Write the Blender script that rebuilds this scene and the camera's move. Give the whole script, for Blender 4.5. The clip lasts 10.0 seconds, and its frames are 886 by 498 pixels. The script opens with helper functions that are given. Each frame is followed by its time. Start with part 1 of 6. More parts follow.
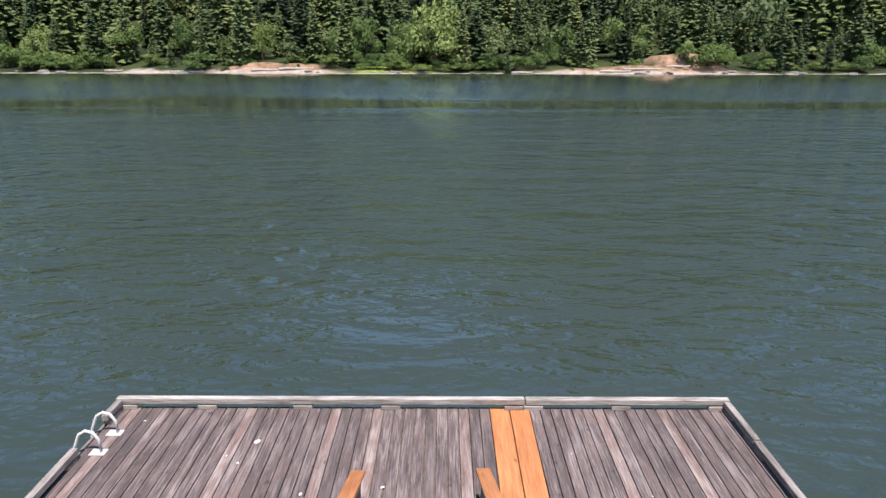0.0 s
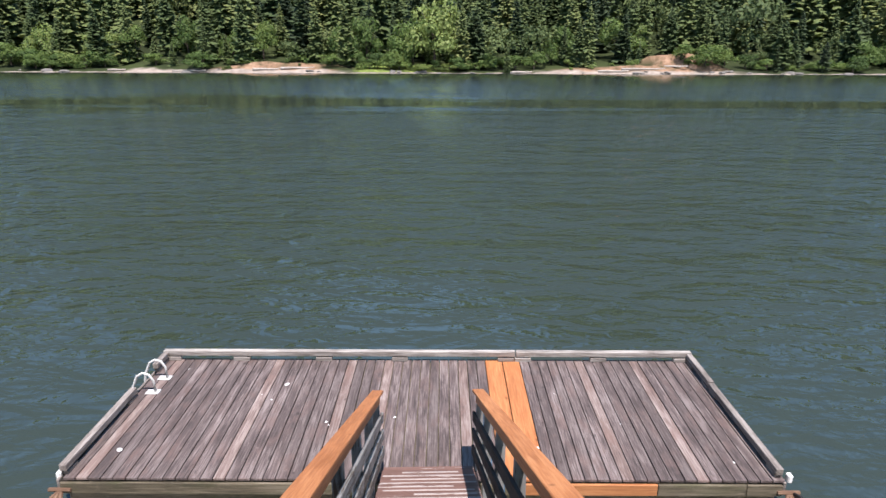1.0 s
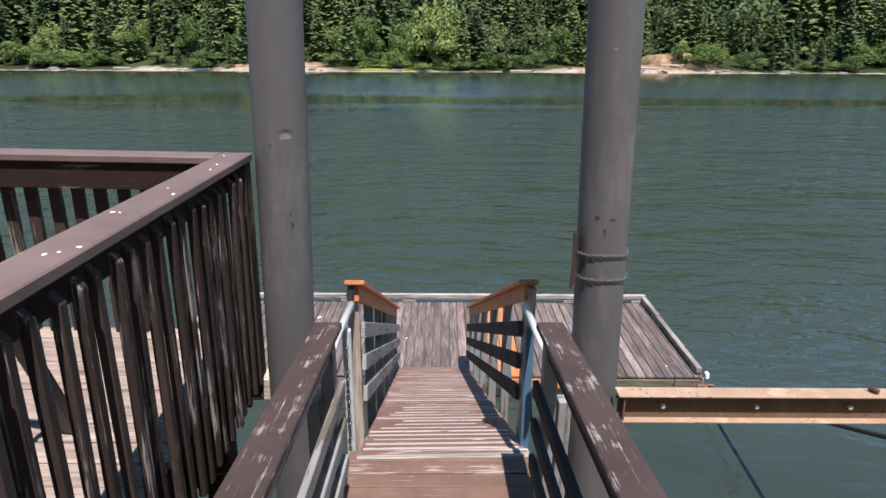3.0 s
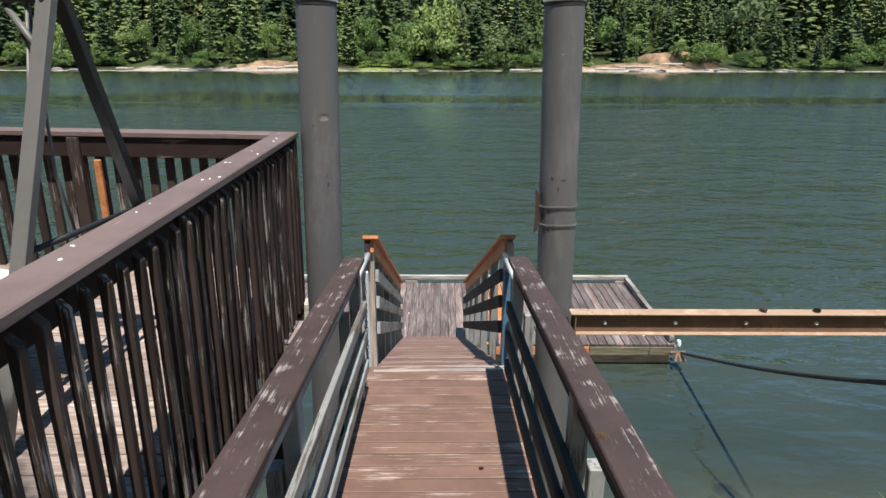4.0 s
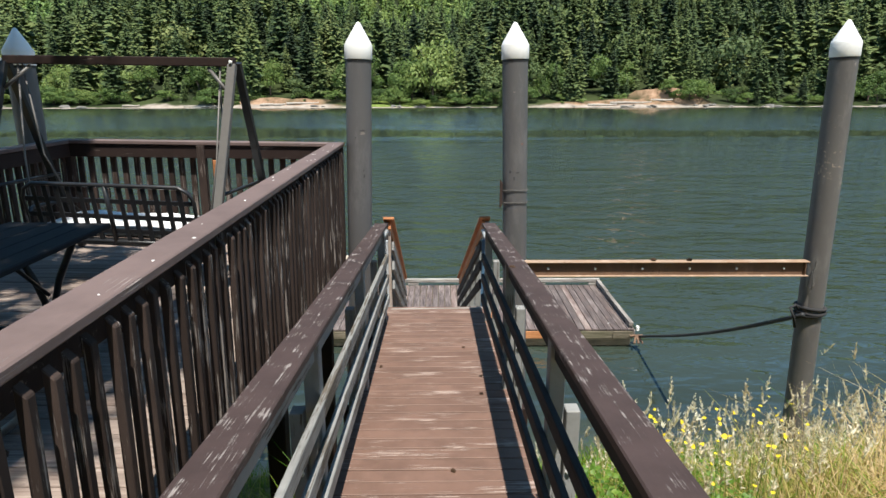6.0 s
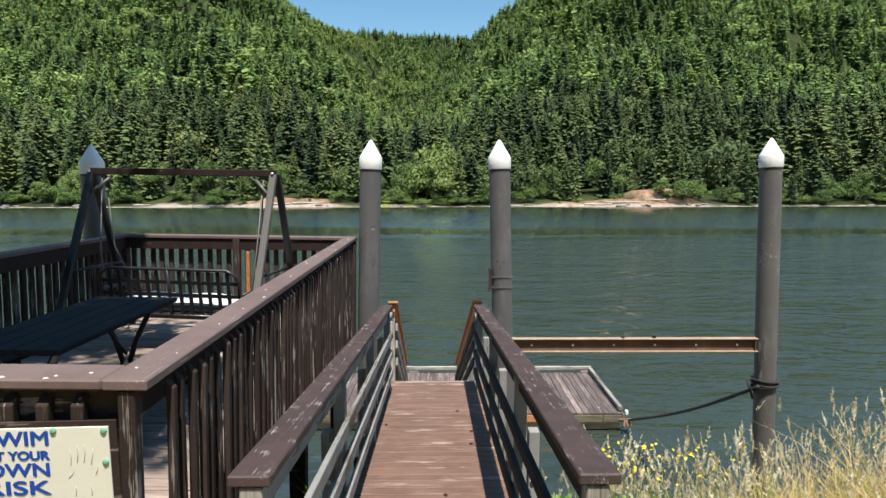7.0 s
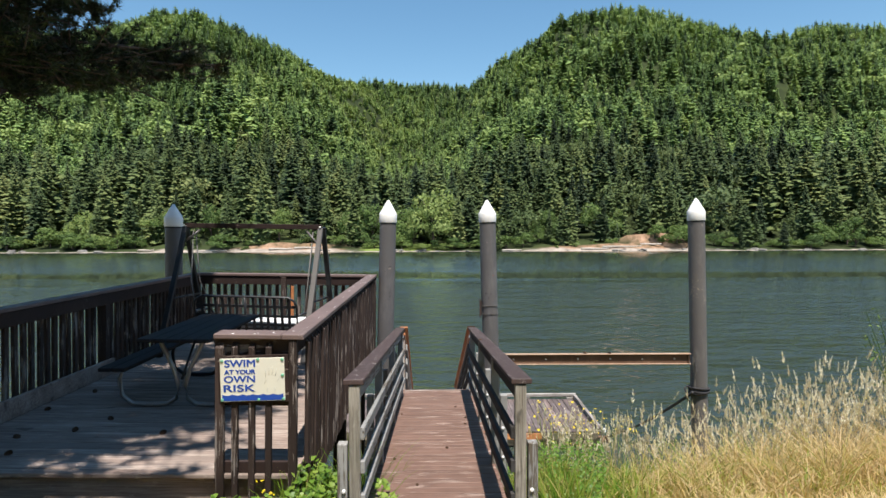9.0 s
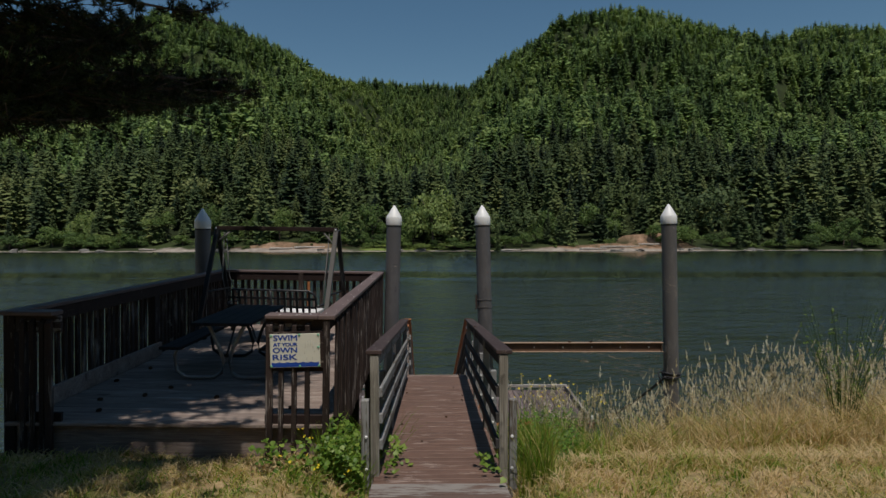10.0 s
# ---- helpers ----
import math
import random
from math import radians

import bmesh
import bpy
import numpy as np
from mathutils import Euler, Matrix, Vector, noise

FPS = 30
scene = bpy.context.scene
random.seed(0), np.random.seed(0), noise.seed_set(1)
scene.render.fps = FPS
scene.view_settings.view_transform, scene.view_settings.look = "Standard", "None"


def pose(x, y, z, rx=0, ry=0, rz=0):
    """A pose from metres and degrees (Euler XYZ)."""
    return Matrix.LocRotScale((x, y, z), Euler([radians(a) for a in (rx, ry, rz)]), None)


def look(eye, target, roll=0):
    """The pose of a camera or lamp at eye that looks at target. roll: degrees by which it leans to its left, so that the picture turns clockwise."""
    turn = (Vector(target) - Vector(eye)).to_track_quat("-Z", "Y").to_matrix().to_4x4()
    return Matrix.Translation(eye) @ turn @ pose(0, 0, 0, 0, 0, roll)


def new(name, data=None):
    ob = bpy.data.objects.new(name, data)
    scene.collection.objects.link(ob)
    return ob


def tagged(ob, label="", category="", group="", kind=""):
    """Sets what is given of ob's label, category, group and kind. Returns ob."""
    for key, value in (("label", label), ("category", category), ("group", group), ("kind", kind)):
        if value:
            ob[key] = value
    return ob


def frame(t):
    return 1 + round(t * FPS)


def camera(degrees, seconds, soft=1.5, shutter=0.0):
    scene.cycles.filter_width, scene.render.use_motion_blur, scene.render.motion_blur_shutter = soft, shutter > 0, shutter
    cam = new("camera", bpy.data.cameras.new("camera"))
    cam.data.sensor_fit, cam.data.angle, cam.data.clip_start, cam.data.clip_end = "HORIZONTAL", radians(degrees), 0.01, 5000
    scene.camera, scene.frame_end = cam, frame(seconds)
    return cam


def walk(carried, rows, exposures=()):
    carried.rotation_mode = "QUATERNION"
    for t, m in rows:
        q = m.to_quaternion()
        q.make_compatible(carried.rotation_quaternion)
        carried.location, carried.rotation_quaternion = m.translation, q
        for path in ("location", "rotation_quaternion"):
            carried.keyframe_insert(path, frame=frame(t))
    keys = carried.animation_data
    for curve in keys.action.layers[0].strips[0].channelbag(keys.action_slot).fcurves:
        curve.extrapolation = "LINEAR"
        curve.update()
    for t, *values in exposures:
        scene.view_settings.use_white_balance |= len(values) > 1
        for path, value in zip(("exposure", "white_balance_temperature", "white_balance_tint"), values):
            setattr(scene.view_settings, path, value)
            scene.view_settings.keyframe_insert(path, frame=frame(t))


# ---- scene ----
cam = camera(72.1, 10.0)

PATH = [
    (0, (-0.016, 0.938, 5.917), (-0.02, 2.839, 5.296), 0.1),
    (0.5, (-0.011, 0.107, 5.927), (-0.014, 2.008, 5.306), 0.1),
    (1, (-0.06, -0.692, 5.943), (-0.062, 1.209, 5.321), 0.2),
    (1.5, (-0.064, -1.445, 5.951), (-0.066, 0.456, 5.329), 0.2),
    (2, (-0.096, -2.146, 5.957), (-0.096, -0.246, 5.333), 0.3),
    (2.5, (-0.098, -2.805, 5.963), (-0.096, -0.905, 5.338), 0.3),
    (3.8, (-0.04, -4.484, 6.006), (-0.052, -2.584, 5.381), 0.2),
    (4, (-0.04, -4.745, 6.02), (-0.045, -2.846, 5.393), 0.1),
    (4.5, (-0.022, -5.394, 6.038), (-0.025, -3.495, 5.411), 0.1),
    (5, (-0.002, -6.066, 6.047), (-0.005, -4.167, 5.421), 0.0),
    (5.2, (0.008, -6.337, 6.049), (0.004, -4.438, 5.422), -0.1),
    (6.3, (-0.016, -7.7, 6.064), (-0.014, -5.75, 5.619), -0.1),
    (6.5, (0.0, -7.958, 6.084), (0.001, -5.996, 5.694), -0.1),
    (7, (0.039, -8.579, 6.115), (0.038, -6.59, 5.908), -0.1),
    (7.5, (0.017, -9.16, 6.142), (0.018, -7.161, 6.08), -0.1),
    (8, (0.003, -9.767, 6.164), (0.005, -7.767, 6.104), -0.1),
    (8.5, (0.012, -10.404, 6.174), (0.013, -8.405, 6.116), -0.2),
    (9, (0.01, -11.063, 6.198), (0.012, -9.064, 6.137), -0.2),
    (9.5, (0.023, -11.739, 6.22), (0.025, -9.74, 6.159), -0.2),
    (10, (-0.002, -12.406, 6.244), (0.002, -10.407, 6.182), -0.1),
]
walk(cam, [(t, look(eye, target, roll)) for t, eye, target, roll in PATH],
     exposures=[(0.0, 0.74, 6350, 19), (2.5, 0.74, 6350, 18), (4.5, 0.74, 6450, 7), (6.5, 0.74, 6500, 7), (7.5, 0.74, 6500, 10), (9.6, 0.74, 6500, 11), (9.8, 0.2, 6500, 11), (10.0, -0.72, 6500, 11)])

# ---- world and sun ----
SUN_DIR = Vector((0.10, -0.37, 1.0)).normalized()
world = bpy.data.worlds.new("sky")
scene.world = world
world.use_nodes = True
wn = world.node_tree
sky = wn.nodes.new("ShaderNodeTexSky")
sky.sky_type = "NISHITA"
sky.sun_disc = False
sky.sun_elevation = math.asin(SUN_DIR.z)
sky.sun_rotation = radians(165)
sky.altitude = 50
sky.air_density, sky.dust_density, sky.ozone_density = 1.0, 0.1, 1.0
back = wn.nodes["Background"]
back.inputs["Strength"].default_value = 0.098
hue = wn.nodes.new("ShaderNodeHueSaturation")
hue.inputs["Saturation"].default_value = 1.16
hue.inputs["Hue"].default_value = 0.488
wn.links.new(sky.outputs["Color"], hue.inputs["Color"])
wn.links.new(hue.outputs["Color"], back.inputs["Color"])

sun_data = bpy.data.lights.new("sun", "SUN")
sun_data.energy, sun_data.angle, sun_data.color = 5.0, radians(0.53), (1.0, 0.955, 0.88)
sun = new("sun", sun_data)
sun.matrix_world = look(SUN_DIR * 60, (0, 0, 0))


# ---- materials ----
class Nodes:
    """A short way to write node trees."""

    def __init__(self, name):
        self.mat = bpy.data.materials.new(name)
        self.mat.use_nodes = True
        self.t = self.mat.node_tree
        self.t.nodes.clear()
        self.out = self.t.nodes.new("ShaderNodeOutputMaterial")

    def add(self, kind, ins=None, **props):
        n = self.t.nodes.new("ShaderNode" + kind)
        if "operation" in props:
            n.operation = props["operation"]
        if "use_clamp" in props:
            n.use_clamp = props["use_clamp"]
        if "data_type" in props:
            n.data_type = props["data_type"]
        if "blend_type" in props:
            n.blend_type = props["blend_type"]
        if "attribute_name" in props:
            n.attribute_name = props["attribute_name"]
        for k, v in (ins or {}).items():
            self.put(n.inputs[k], v)
        return n

    def put(self, socket, v):
        if isinstance(v, bpy.types.NodeSocket):
            self.t.links.new(v, socket)
        elif isinstance(v, bpy.types.Node):
            self.t.links.new(v.outputs[0], socket)
        else:
            if isinstance(v, tuple) and len(v) == 3 and socket.type == "RGBA":
                v = (*v, 1)
            socket.default_value = v

    def coords(self, scale=(1, 1, 1), shift=True, space="Object"):
        """Object coordinates, shifted by a random step for each object."""
        tc = self.add("TexCoord")
        vec = tc.outputs[space]
        if shift:
            r = self.add("ObjectInfo").outputs["Random"]
            off = self.add("VectorMath", {0: vec, 1: self.add("CombineXYZ", {
                "X": self.math("MULTIPLY", r, 37.0), "Y": self.math("MULTIPLY", r, 91.0), "Z": self.math("MULTIPLY", r, 53.0)})}, operation="ADD")
            vec = off.outputs[0]
        return self.add("Mapping", {"Vector": vec, "Scale": scale}).outputs[0]

    def math(self, op, a, b=0.0, clamp=False):
        return self.add("Math", {0: a, 1: b}, operation=op, use_clamp=clamp).outputs[0]

    def noise(self, vec, scale, detail=4, rough=0.55, dist=0.0):
        return self.add("TexNoise", {"Vector": vec, "Scale": scale, "Detail": detail, "Roughness": rough, "Distortion": dist}).outputs[0]

    def ramp(self, fac, stops):
        n = self.add("ValToRGB", {"Fac": fac})
        e = n.color_ramp.elements
        while len(e) < len(stops):
            e.new(0.5)
        for i, (p, c) in enumerate(stops):
            e[i].position = p
            e[i].color = (*c, 1) if isinstance(c, tuple) else (c, c, c, 1)
        return n.outputs[0]

    def mix(self, fac, a, b, blend="MIX"):
        n = self.add("Mix", data_type="RGBA", blend_type=blend)
        self.put(n.inputs[0], fac), self.put(n.inputs[6], a), self.put(n.inputs[7], b)
        return n.outputs[2]

    def bump(self, height, strength, distance=0.01):
        return self.add("Bump", {"Height": height, "Strength": strength, "Distance": distance}).outputs[0]

    def finish(self, color, rough=0.7, metal=0.0, normal=None, spec=0.5, **more):
        b = self.add("BsdfPrincipled", {"Base Color": color, "Roughness": rough, "Metallic": metal, "Specular IOR Level": spec})
        if normal is not None:
            self.put(b.inputs["Normal"], normal)
        for k, v in more.items():
            self.put(b.inputs[k.replace("_", " ")], v)
        self.put(self.out.inputs["Surface"], b.outputs[0])
        return self.mat


def grain_scale(axis, along, across):
    s = [across] * 3
    s[axis] = along
    return tuple(s)


def wood(name, dark, mid, light, axis=0, stain=None, stain_amount=0.45, vary=0.35, rough=0.8, bump=0.5):
    """Bare or weathered timber with the grain along one axis."""
    n = Nodes(name)
    fine = n.noise(n.coords(grain_scale(axis, 2.5, 60)), 1.0, 6, 0.65, 0.4)
    broad = n.noise(n.coords(grain_scale(axis, 0.8, 6)), 1.0, 5, 0.6)
    col = n.ramp(n.math("ADD", n.math("MULTIPLY", fine, 0.6), n.math("MULTIPLY", broad, 0.45)), [(0.42, dark), (0.525, mid), (0.63, light)])
    r = n.add("ObjectInfo").outputs["Random"]
    col = n.mix(n.math("MULTIPLY", n.ramp(r, [(0.0, 0.0), (1.0, 1.0)]), vary), col, dark)
    if stain:
        blot = n.ramp(n.noise(n.coords(grain_scale(axis, 1.6, 3.5)), 1.0, 6, 0.68), [(1 - stain_amount - 0.09, 0.0), (1 - stain_amount + 0.10, 1.0)])
        col = n.mix(n.math("MULTIPLY", blot, 0.8), col, stain)
    fleck = n.ramp(n.noise(n.coords(grain_scale(axis, 9, 22)), 1.0, 7, 0.78), [(0.57, 0.0), (0.66, 1.0)])
    col = n.mix(n.math("MULTIPLY", fleck, 0.4), col, light)
    knots = n.ramp(n.noise(n.coords(grain_scale(axis, 5, 9)), 1.0, 2, 0.4), [(0.23, 1.0), (0.29, 0.0)])
    col = n.mix(n.math("MULTIPLY", knots, 0.6), col, tuple(c * 0.35 for c in dark))
    return n.finish(col, n.ramp(broad, [(0.3, rough - 0.1), (0.7, min(1, rough + 0.1))]), normal=n.bump(fine, bump, 0.006), spec=0.3)


def painted(name, paint, worn, axis=0, wear=0.35, rough=0.55, vary=0.3, dirt=0.4, streak=14, lap=(1.2, 1.2, 1.2), spec=0.3, deep=0.55):
    """Timber paint, flaked off in streaks along the grain down to grey wood."""
    n = Nodes(name)
    a = n.noise(n.coords(grain_scale(axis, 2.2, streak)), 1.0, 7, 0.72, 0.3)
    b = n.noise(n.coords(lap), 1.0, 4, 0.6)
    fine = n.noise(n.coords(grain_scale(axis, 4, 90)), 1.0, 4, 0.6)
    mask = n.math("ADD", n.math("MULTIPLY", a, 0.62), n.math("MULTIPLY", b, 0.5))
    chip = n.ramp(mask, [(0.745 - wear * 0.35, 0.0), (0.775 - wear * 0.35, 1.0)])
    r = n.add("ObjectInfo").outputs["Random"]
    base = n.mix(n.math("MULTIPLY", r, vary), paint, tuple(c * deep for c in paint))
    base = n.mix(n.math("MULTIPLY", n.ramp(n.noise(n.coords((3, 3, 3)), 1.0, 6, 0.7), [(0.4, 0.0), (0.75, 1.0)]), dirt), base, tuple(c * 0.45 for c in paint))
    bare = n.mix(fine, worn, tuple(c * 0.45 for c in worn))
    col = n.mix(chip, base, bare)
    h = n.math("ADD", n.math("MULTIPLY", fine, 0.4), n.math("MULTIPLY", chip, -0.8))
    return n.finish(col, n.mix(chip, (rough,) * 3, (0.9,) * 3), normal=n.bump(h, 0.6, 0.004), spec=spec)


def metal_paint(name, base, spots, rust, amount=0.3, rough=0.5, metal=0.0, scale=3.0):
    n = Nodes(name)
    v = n.coords((1, 1, 1))
    big = n.noise(v, scale * 0.35, 5, 0.6)
    small = n.noise(v, scale * 7, 5, 0.7)
    run = n.noise(n.coords((9, 9, 0.7)), 1.0, 5, 0.6)
    col = n.mix(n.ramp(big, [(0.35, 0.0), (0.7, 0.6)]), base, spots)
    col = n.mix(n.ramp(run, [(0.45, 0.0), (0.8, 0.35)]), col, spots)
    worn = n.ramp(n.noise(n.coords((5, 5, 1.6)), 1.0, 7, 0.75), [(0.52, 0.0), (0.70, 0.5)])
    col = n.mix(worn, col, tuple(c * 1.6 for c in spots))
    nick = n.ramp(n.noise(n.coords((16, 16, 11)), 1.0, 3, 0.5), [(0.735, 0.0), (0.76, 0.8)])
    col = n.mix(nick, col, tuple(c * 0.4 for c in base))
    flake = n.ramp(n.math("ADD", n.math("MULTIPLY", small, 0.55), n.math("MULTIPLY", big, 0.45)), [(0.70 - amount * 0.3, 0.0), (0.73 - amount * 0.3, 1.0)])
    col = n.mix(flake, col, rust)
    return n.finish(col, n.mix(flake, (rough,) * 3, (0.9,) * 3), metal, n.bump(n.math("ADD", small, n.math("MULTIPLY", flake, 0.6)), 0.2, 0.004), 0.4)


def leafy(name, tones, rough=0.6, attr="tone", trans=0.25, fine=0.0, rugged=0.0):
    """Foliage, with the tone taken from an attribute of the mesh that differs from plant to plant."""
    n = Nodes(name)
    a = n.add("Attribute", attribute_name=attr).outputs["Fac"]
    if fine:
        p = n.add("NewGeometry").outputs["Position"]
        a = n.math("ADD", a, n.math("MULTIPLY", n.math("SUBTRACT", n.noise(p, fine, 3), 0.5), 0.5))
        a = n.math("ADD", a, n.math("MULTIPLY", n.math("SUBTRACT", n.noise(p, 1.4, 3, 0.6), 0.5), 0.5), True)
    col = n.ramp(a, [(i / (len(tones) - 1), c) for i, c in enumerate(tones)])
    b = n.add("BsdfPrincipled", {"Base Color": col, "Roughness": rough, "Specular IOR Level": 0.25})
    if rugged:
        n.put(b.inputs["Normal"], n.bump(n.noise(n.add("NewGeometry").outputs["Position"], 1.1, 3, 0.6), 1.0, rugged))
    if trans:
        tr = n.add("BsdfTranslucent", {"Color": n.mix(1.0, col, (1.0, 1.04, 0.66), "MULTIPLY")})
        n.put(n.out.inputs["Surface"], n.add("MixShader", {0: trans, 1: b.outputs[0], 2: tr.outputs[0]}).outputs[0])
    else:
        n.put(n.out.inputs["Surface"], b.outputs[0])
    return n.mat


def plain(name, col, rough=0.5, metal=0.0, mottle=0.25, scale=20.0, bump=0.1):
    n = Nodes(name)
    f = n.noise(n.coords((1, 1, 1)), scale, 5, 0.6)
    g = n.noise(n.coords((1, 1, 1)), scale * 0.15, 4, 0.6)
    c = n.mix(n.math("MULTIPLY", n.math("MULTIPLY", f, g), mottle * 3.0, True), col, tuple(v * 0.5 for v in col))
    return n.finish(c, n.ramp(f, [(0.3, max(0.05, rough - 0.08)), (0.7, min(1, rough + 0.1))]), metal, n.bump(f, bump, 0.003))


M_FLOAT = wood("weathered_dock_plank", (0.055, 0.043, 0.041), (0.130, 0.099, 0.093), (0.275, 0.228, 0.215), 1, (0.15, 0.10, 0.088), 0.40, 0.6)
M_FLOATRED = wood("reddish_dock_plank", (0.10, 0.070, 0.062), (0.20, 0.145, 0.128), (0.33, 0.27, 0.245), 1, (0.19, 0.12, 0.10), 0.4, 0.2)
M_ORANGE = wood("fresh_stained_plank", (0.32, 0.118, 0.044), (0.44, 0.172, 0.066), (0.54, 0.24, 0.10), 1, None, vary=0.2, rough=0.6, bump=0.25)
M_ORANGE_X = wood("fresh_stained_board", (0.31, 0.12, 0.044), (0.42, 0.172, 0.066), (0.51, 0.235, 0.10), 0, None, vary=0.2, rough=0.6, bump=0.25)
M_CURB = wood("silvered_curb_timber", (0.13, 0.115, 0.10), (0.30, 0.27, 0.245), (0.50, 0.47, 0.43), 0, (0.12, 0.095, 0.08), 0.36, 0.3)
M_CURB_Y = wood("silvered_curb_timber_long", (0.10, 0.085, 0.075), (0.22, 0.19, 0.17), (0.38, 0.34, 0.31), 1, (0.10, 0.08, 0.07), 0.4, 0.3)
M_FASCIA = wood("mossy_fascia_board", (0.06, 0.05, 0.033), (0.13, 0.108, 0.073), (0.22, 0.185, 0.135), 0, (0.07, 0.072, 0.035), 0.4, 0.2)
M_BROWNRAIL = painted("worn_brown_rail_paint", (0.066, 0.043, 0.040), (0.34, 0.295, 0.28), 1, 0.34, 0.6, 0.12, 0.8, 130, (11.0, 8.0, 11.0))
M_BROWNCAP = painted("brown_cap_paint", (0.162, 0.114, 0.106), (0.40, 0.33, 0.31), 1, 0.23, 0.6, 0.12, 0.6, 110)
M_BROWNCAP_X = painted("brown_cap_paint_cross", (0.162, 0.114, 0.106), (0.40, 0.33, 0.31), 0, 0.23, 0.6, 0.12, 0.6, 110)
M_BALUSTER = painted("dark_brown_baluster_paint", (0.062, 0.043, 0.037), (0.32, 0.275, 0.25), 2, 0.375, 0.75, 0.8, 0.8, 75, (6, 6, 2.2), 0.15, 0.3)
M_BROWNBOARD = painted("dark_brown_board_paint", (0.036, 0.022, 0.019), (0.26, 0.21, 0.18), 0, 0.24, 0.7, 0.4, 0.7, 30, (1.2, 1.2, 1.2), 0.2)
M_BOARDWALK = painted("brown_deck_paint", (0.186, 0.109, 0.082), (0.50, 0.375, 0.32), 0, 0.33, 0.6, 0.35, 0.7, 80, (2.2, 5.0, 1.0))
M_GANG = painted("brown_tread_paint", (0.205, 0.118, 0.096), (0.58, 0.50, 0.46), 0, 0.30, 0.55, 0.4, 0.5, 26, (1.2, 3.0, 1.0))
M_TREADWORN = painted("bare_worn_tread_wood", (0.46, 0.40, 0.37), (0.22, 0.13, 0.105), 0, 0.34, 0.8, 0.35, 0.4, 40, (2.0, 8.0, 2.0))
# bluish skylit shade of the right-hand posts, put into the colour
M_SHADEBLUE = painted("blue_shaded_post_paint", (0.085, 0.17, 0.27), (0.27, 0.28, 0.29), 2, 0.22, 0.6, 0.1, 0.4, 30)
M_WHITEPOST = painted("chalky_grey_post_paint", (0.52, 0.54, 0.55), (0.30, 0.28, 0.26), 2, 0.25, 0.7, 0.1, 0.4, 30)
M_GREYBOARD = painted("grey_worn_entry_paint", (0.16, 0.105, 0.085), (0.36, 0.32, 0.29), 0, 0.6, 0.7, 0.3, 0.3, 20)
M_DECKPLANK = wood("reddish_deck_plank", (0.15, 0.106, 0.087), (0.30, 0.228, 0.190), (0.48, 0.40, 0.345), 0, (0.21, 0.165, 0.14), 0.45, 0.45)
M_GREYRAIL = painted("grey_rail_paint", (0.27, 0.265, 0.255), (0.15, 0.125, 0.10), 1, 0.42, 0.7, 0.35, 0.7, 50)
# shaded copy of the rail paint: the right rails' shade is in the colour
M_SHADERAIL = painted("shaded_weathered_rail_paint", (0.062, 0.058, 0.056), (0.05, 0.042, 0.036), 1, 0.42, 0.85, 0.4, 0.7, 60, spec=0.12)
M_FLAKED = painted("flaking_brown_board_paint", (0.052, 0.035, 0.031), (0.33, 0.29, 0.27), 0, 0.42, 0.7, 0.3, 0.6, 30, (5, 5, 5), 0.2)
M_ROCK = plain("grey_shore_rock", (0.20, 0.185, 0.165), 0.9, 0, 0.5, 3, 0.4)
M_GREYPOST = painted("grey_post_paint", (0.31, 0.305, 0.295), (0.17, 0.14, 0.11), 2, 0.38, 0.7, 0.3, 0.65, 45)
M_PALEPOST = wood("pale_timber_post", (0.22, 0.17, 0.14), (0.42, 0.34, 0.29), (0.56, 0.48, 0.42), 2, None, vary=0.1)
M_RAWPOST = wood("raw_timber_post", (0.12, 0.105, 0.085), (0.27, 0.245, 0.205), (0.42, 0.39, 0.34), 2, (0.16, 0.155, 0.125), 0.35, 0.2)
M_PILE = metal_paint("grey_pile_coating", (0.094, 0.090, 0.092), (0.124, 0.117, 0.117), (0.28, 0.24, 0.22), -0.12, 0.55)
M_PILEOLD = metal_paint("flaking_pile_coating", (0.100, 0.092, 0.09), (0.14, 0.13, 0.122), (0.33, 0.27, 0.22), 0.22, 0.5)
M_CAP = plain("white_plastic_cap", (0.82, 0.81, 0.79), 0.45, 0, 0.12, 9, 0.05)
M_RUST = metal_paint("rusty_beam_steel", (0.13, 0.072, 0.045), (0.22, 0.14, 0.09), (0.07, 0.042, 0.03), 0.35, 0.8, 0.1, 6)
# paler copy of the beam's rust: sunlight on the flanges put into the colour
M_RUSTSUNLIT = metal_paint("sunlit_rusty_flange", (0.30, 0.185, 0.115), (0.42, 0.32, 0.245), (0.17, 0.095, 0.06), 0.4, 0.8, 0.1, 6)
M_BLACK = plain("black_coated_metal", (0.018, 0.018, 0.020), 0.38, 0.0, 0.3, 40, 0.15)
M_GREYMETAL = plain("grey_painted_metal", (0.15, 0.138, 0.128), 0.5, 0.1, 0.4, 18, 0.1)
M_GALV = plain("galvanised_steel", (0.46, 0.45, 0.43), 0.38, 0.75, 0.4, 25, 0.08)
M_PIPE = plain("pale_painted_pipe", (0.62, 0.62, 0.60), 0.4, 0.0, 0.3, 20, 0.05)
M_RUBBER = plain("black_rubber", (0.02, 0.02, 0.021), 0.6, 0.0, 0.4, 30, 0.2)
M_TABLE = painted("dark_table_top_paint", (0.032, 0.030, 0.031), (0.16, 0.15, 0.14), 1, 0.04, 0.75, 0.3, 0.5, 20, spec=0.1)
M_CUSHION = plain("white_cushion_fabric", (0.76, 0.75, 0.74), 0.85, 0, 0.15, 30, 0.2)
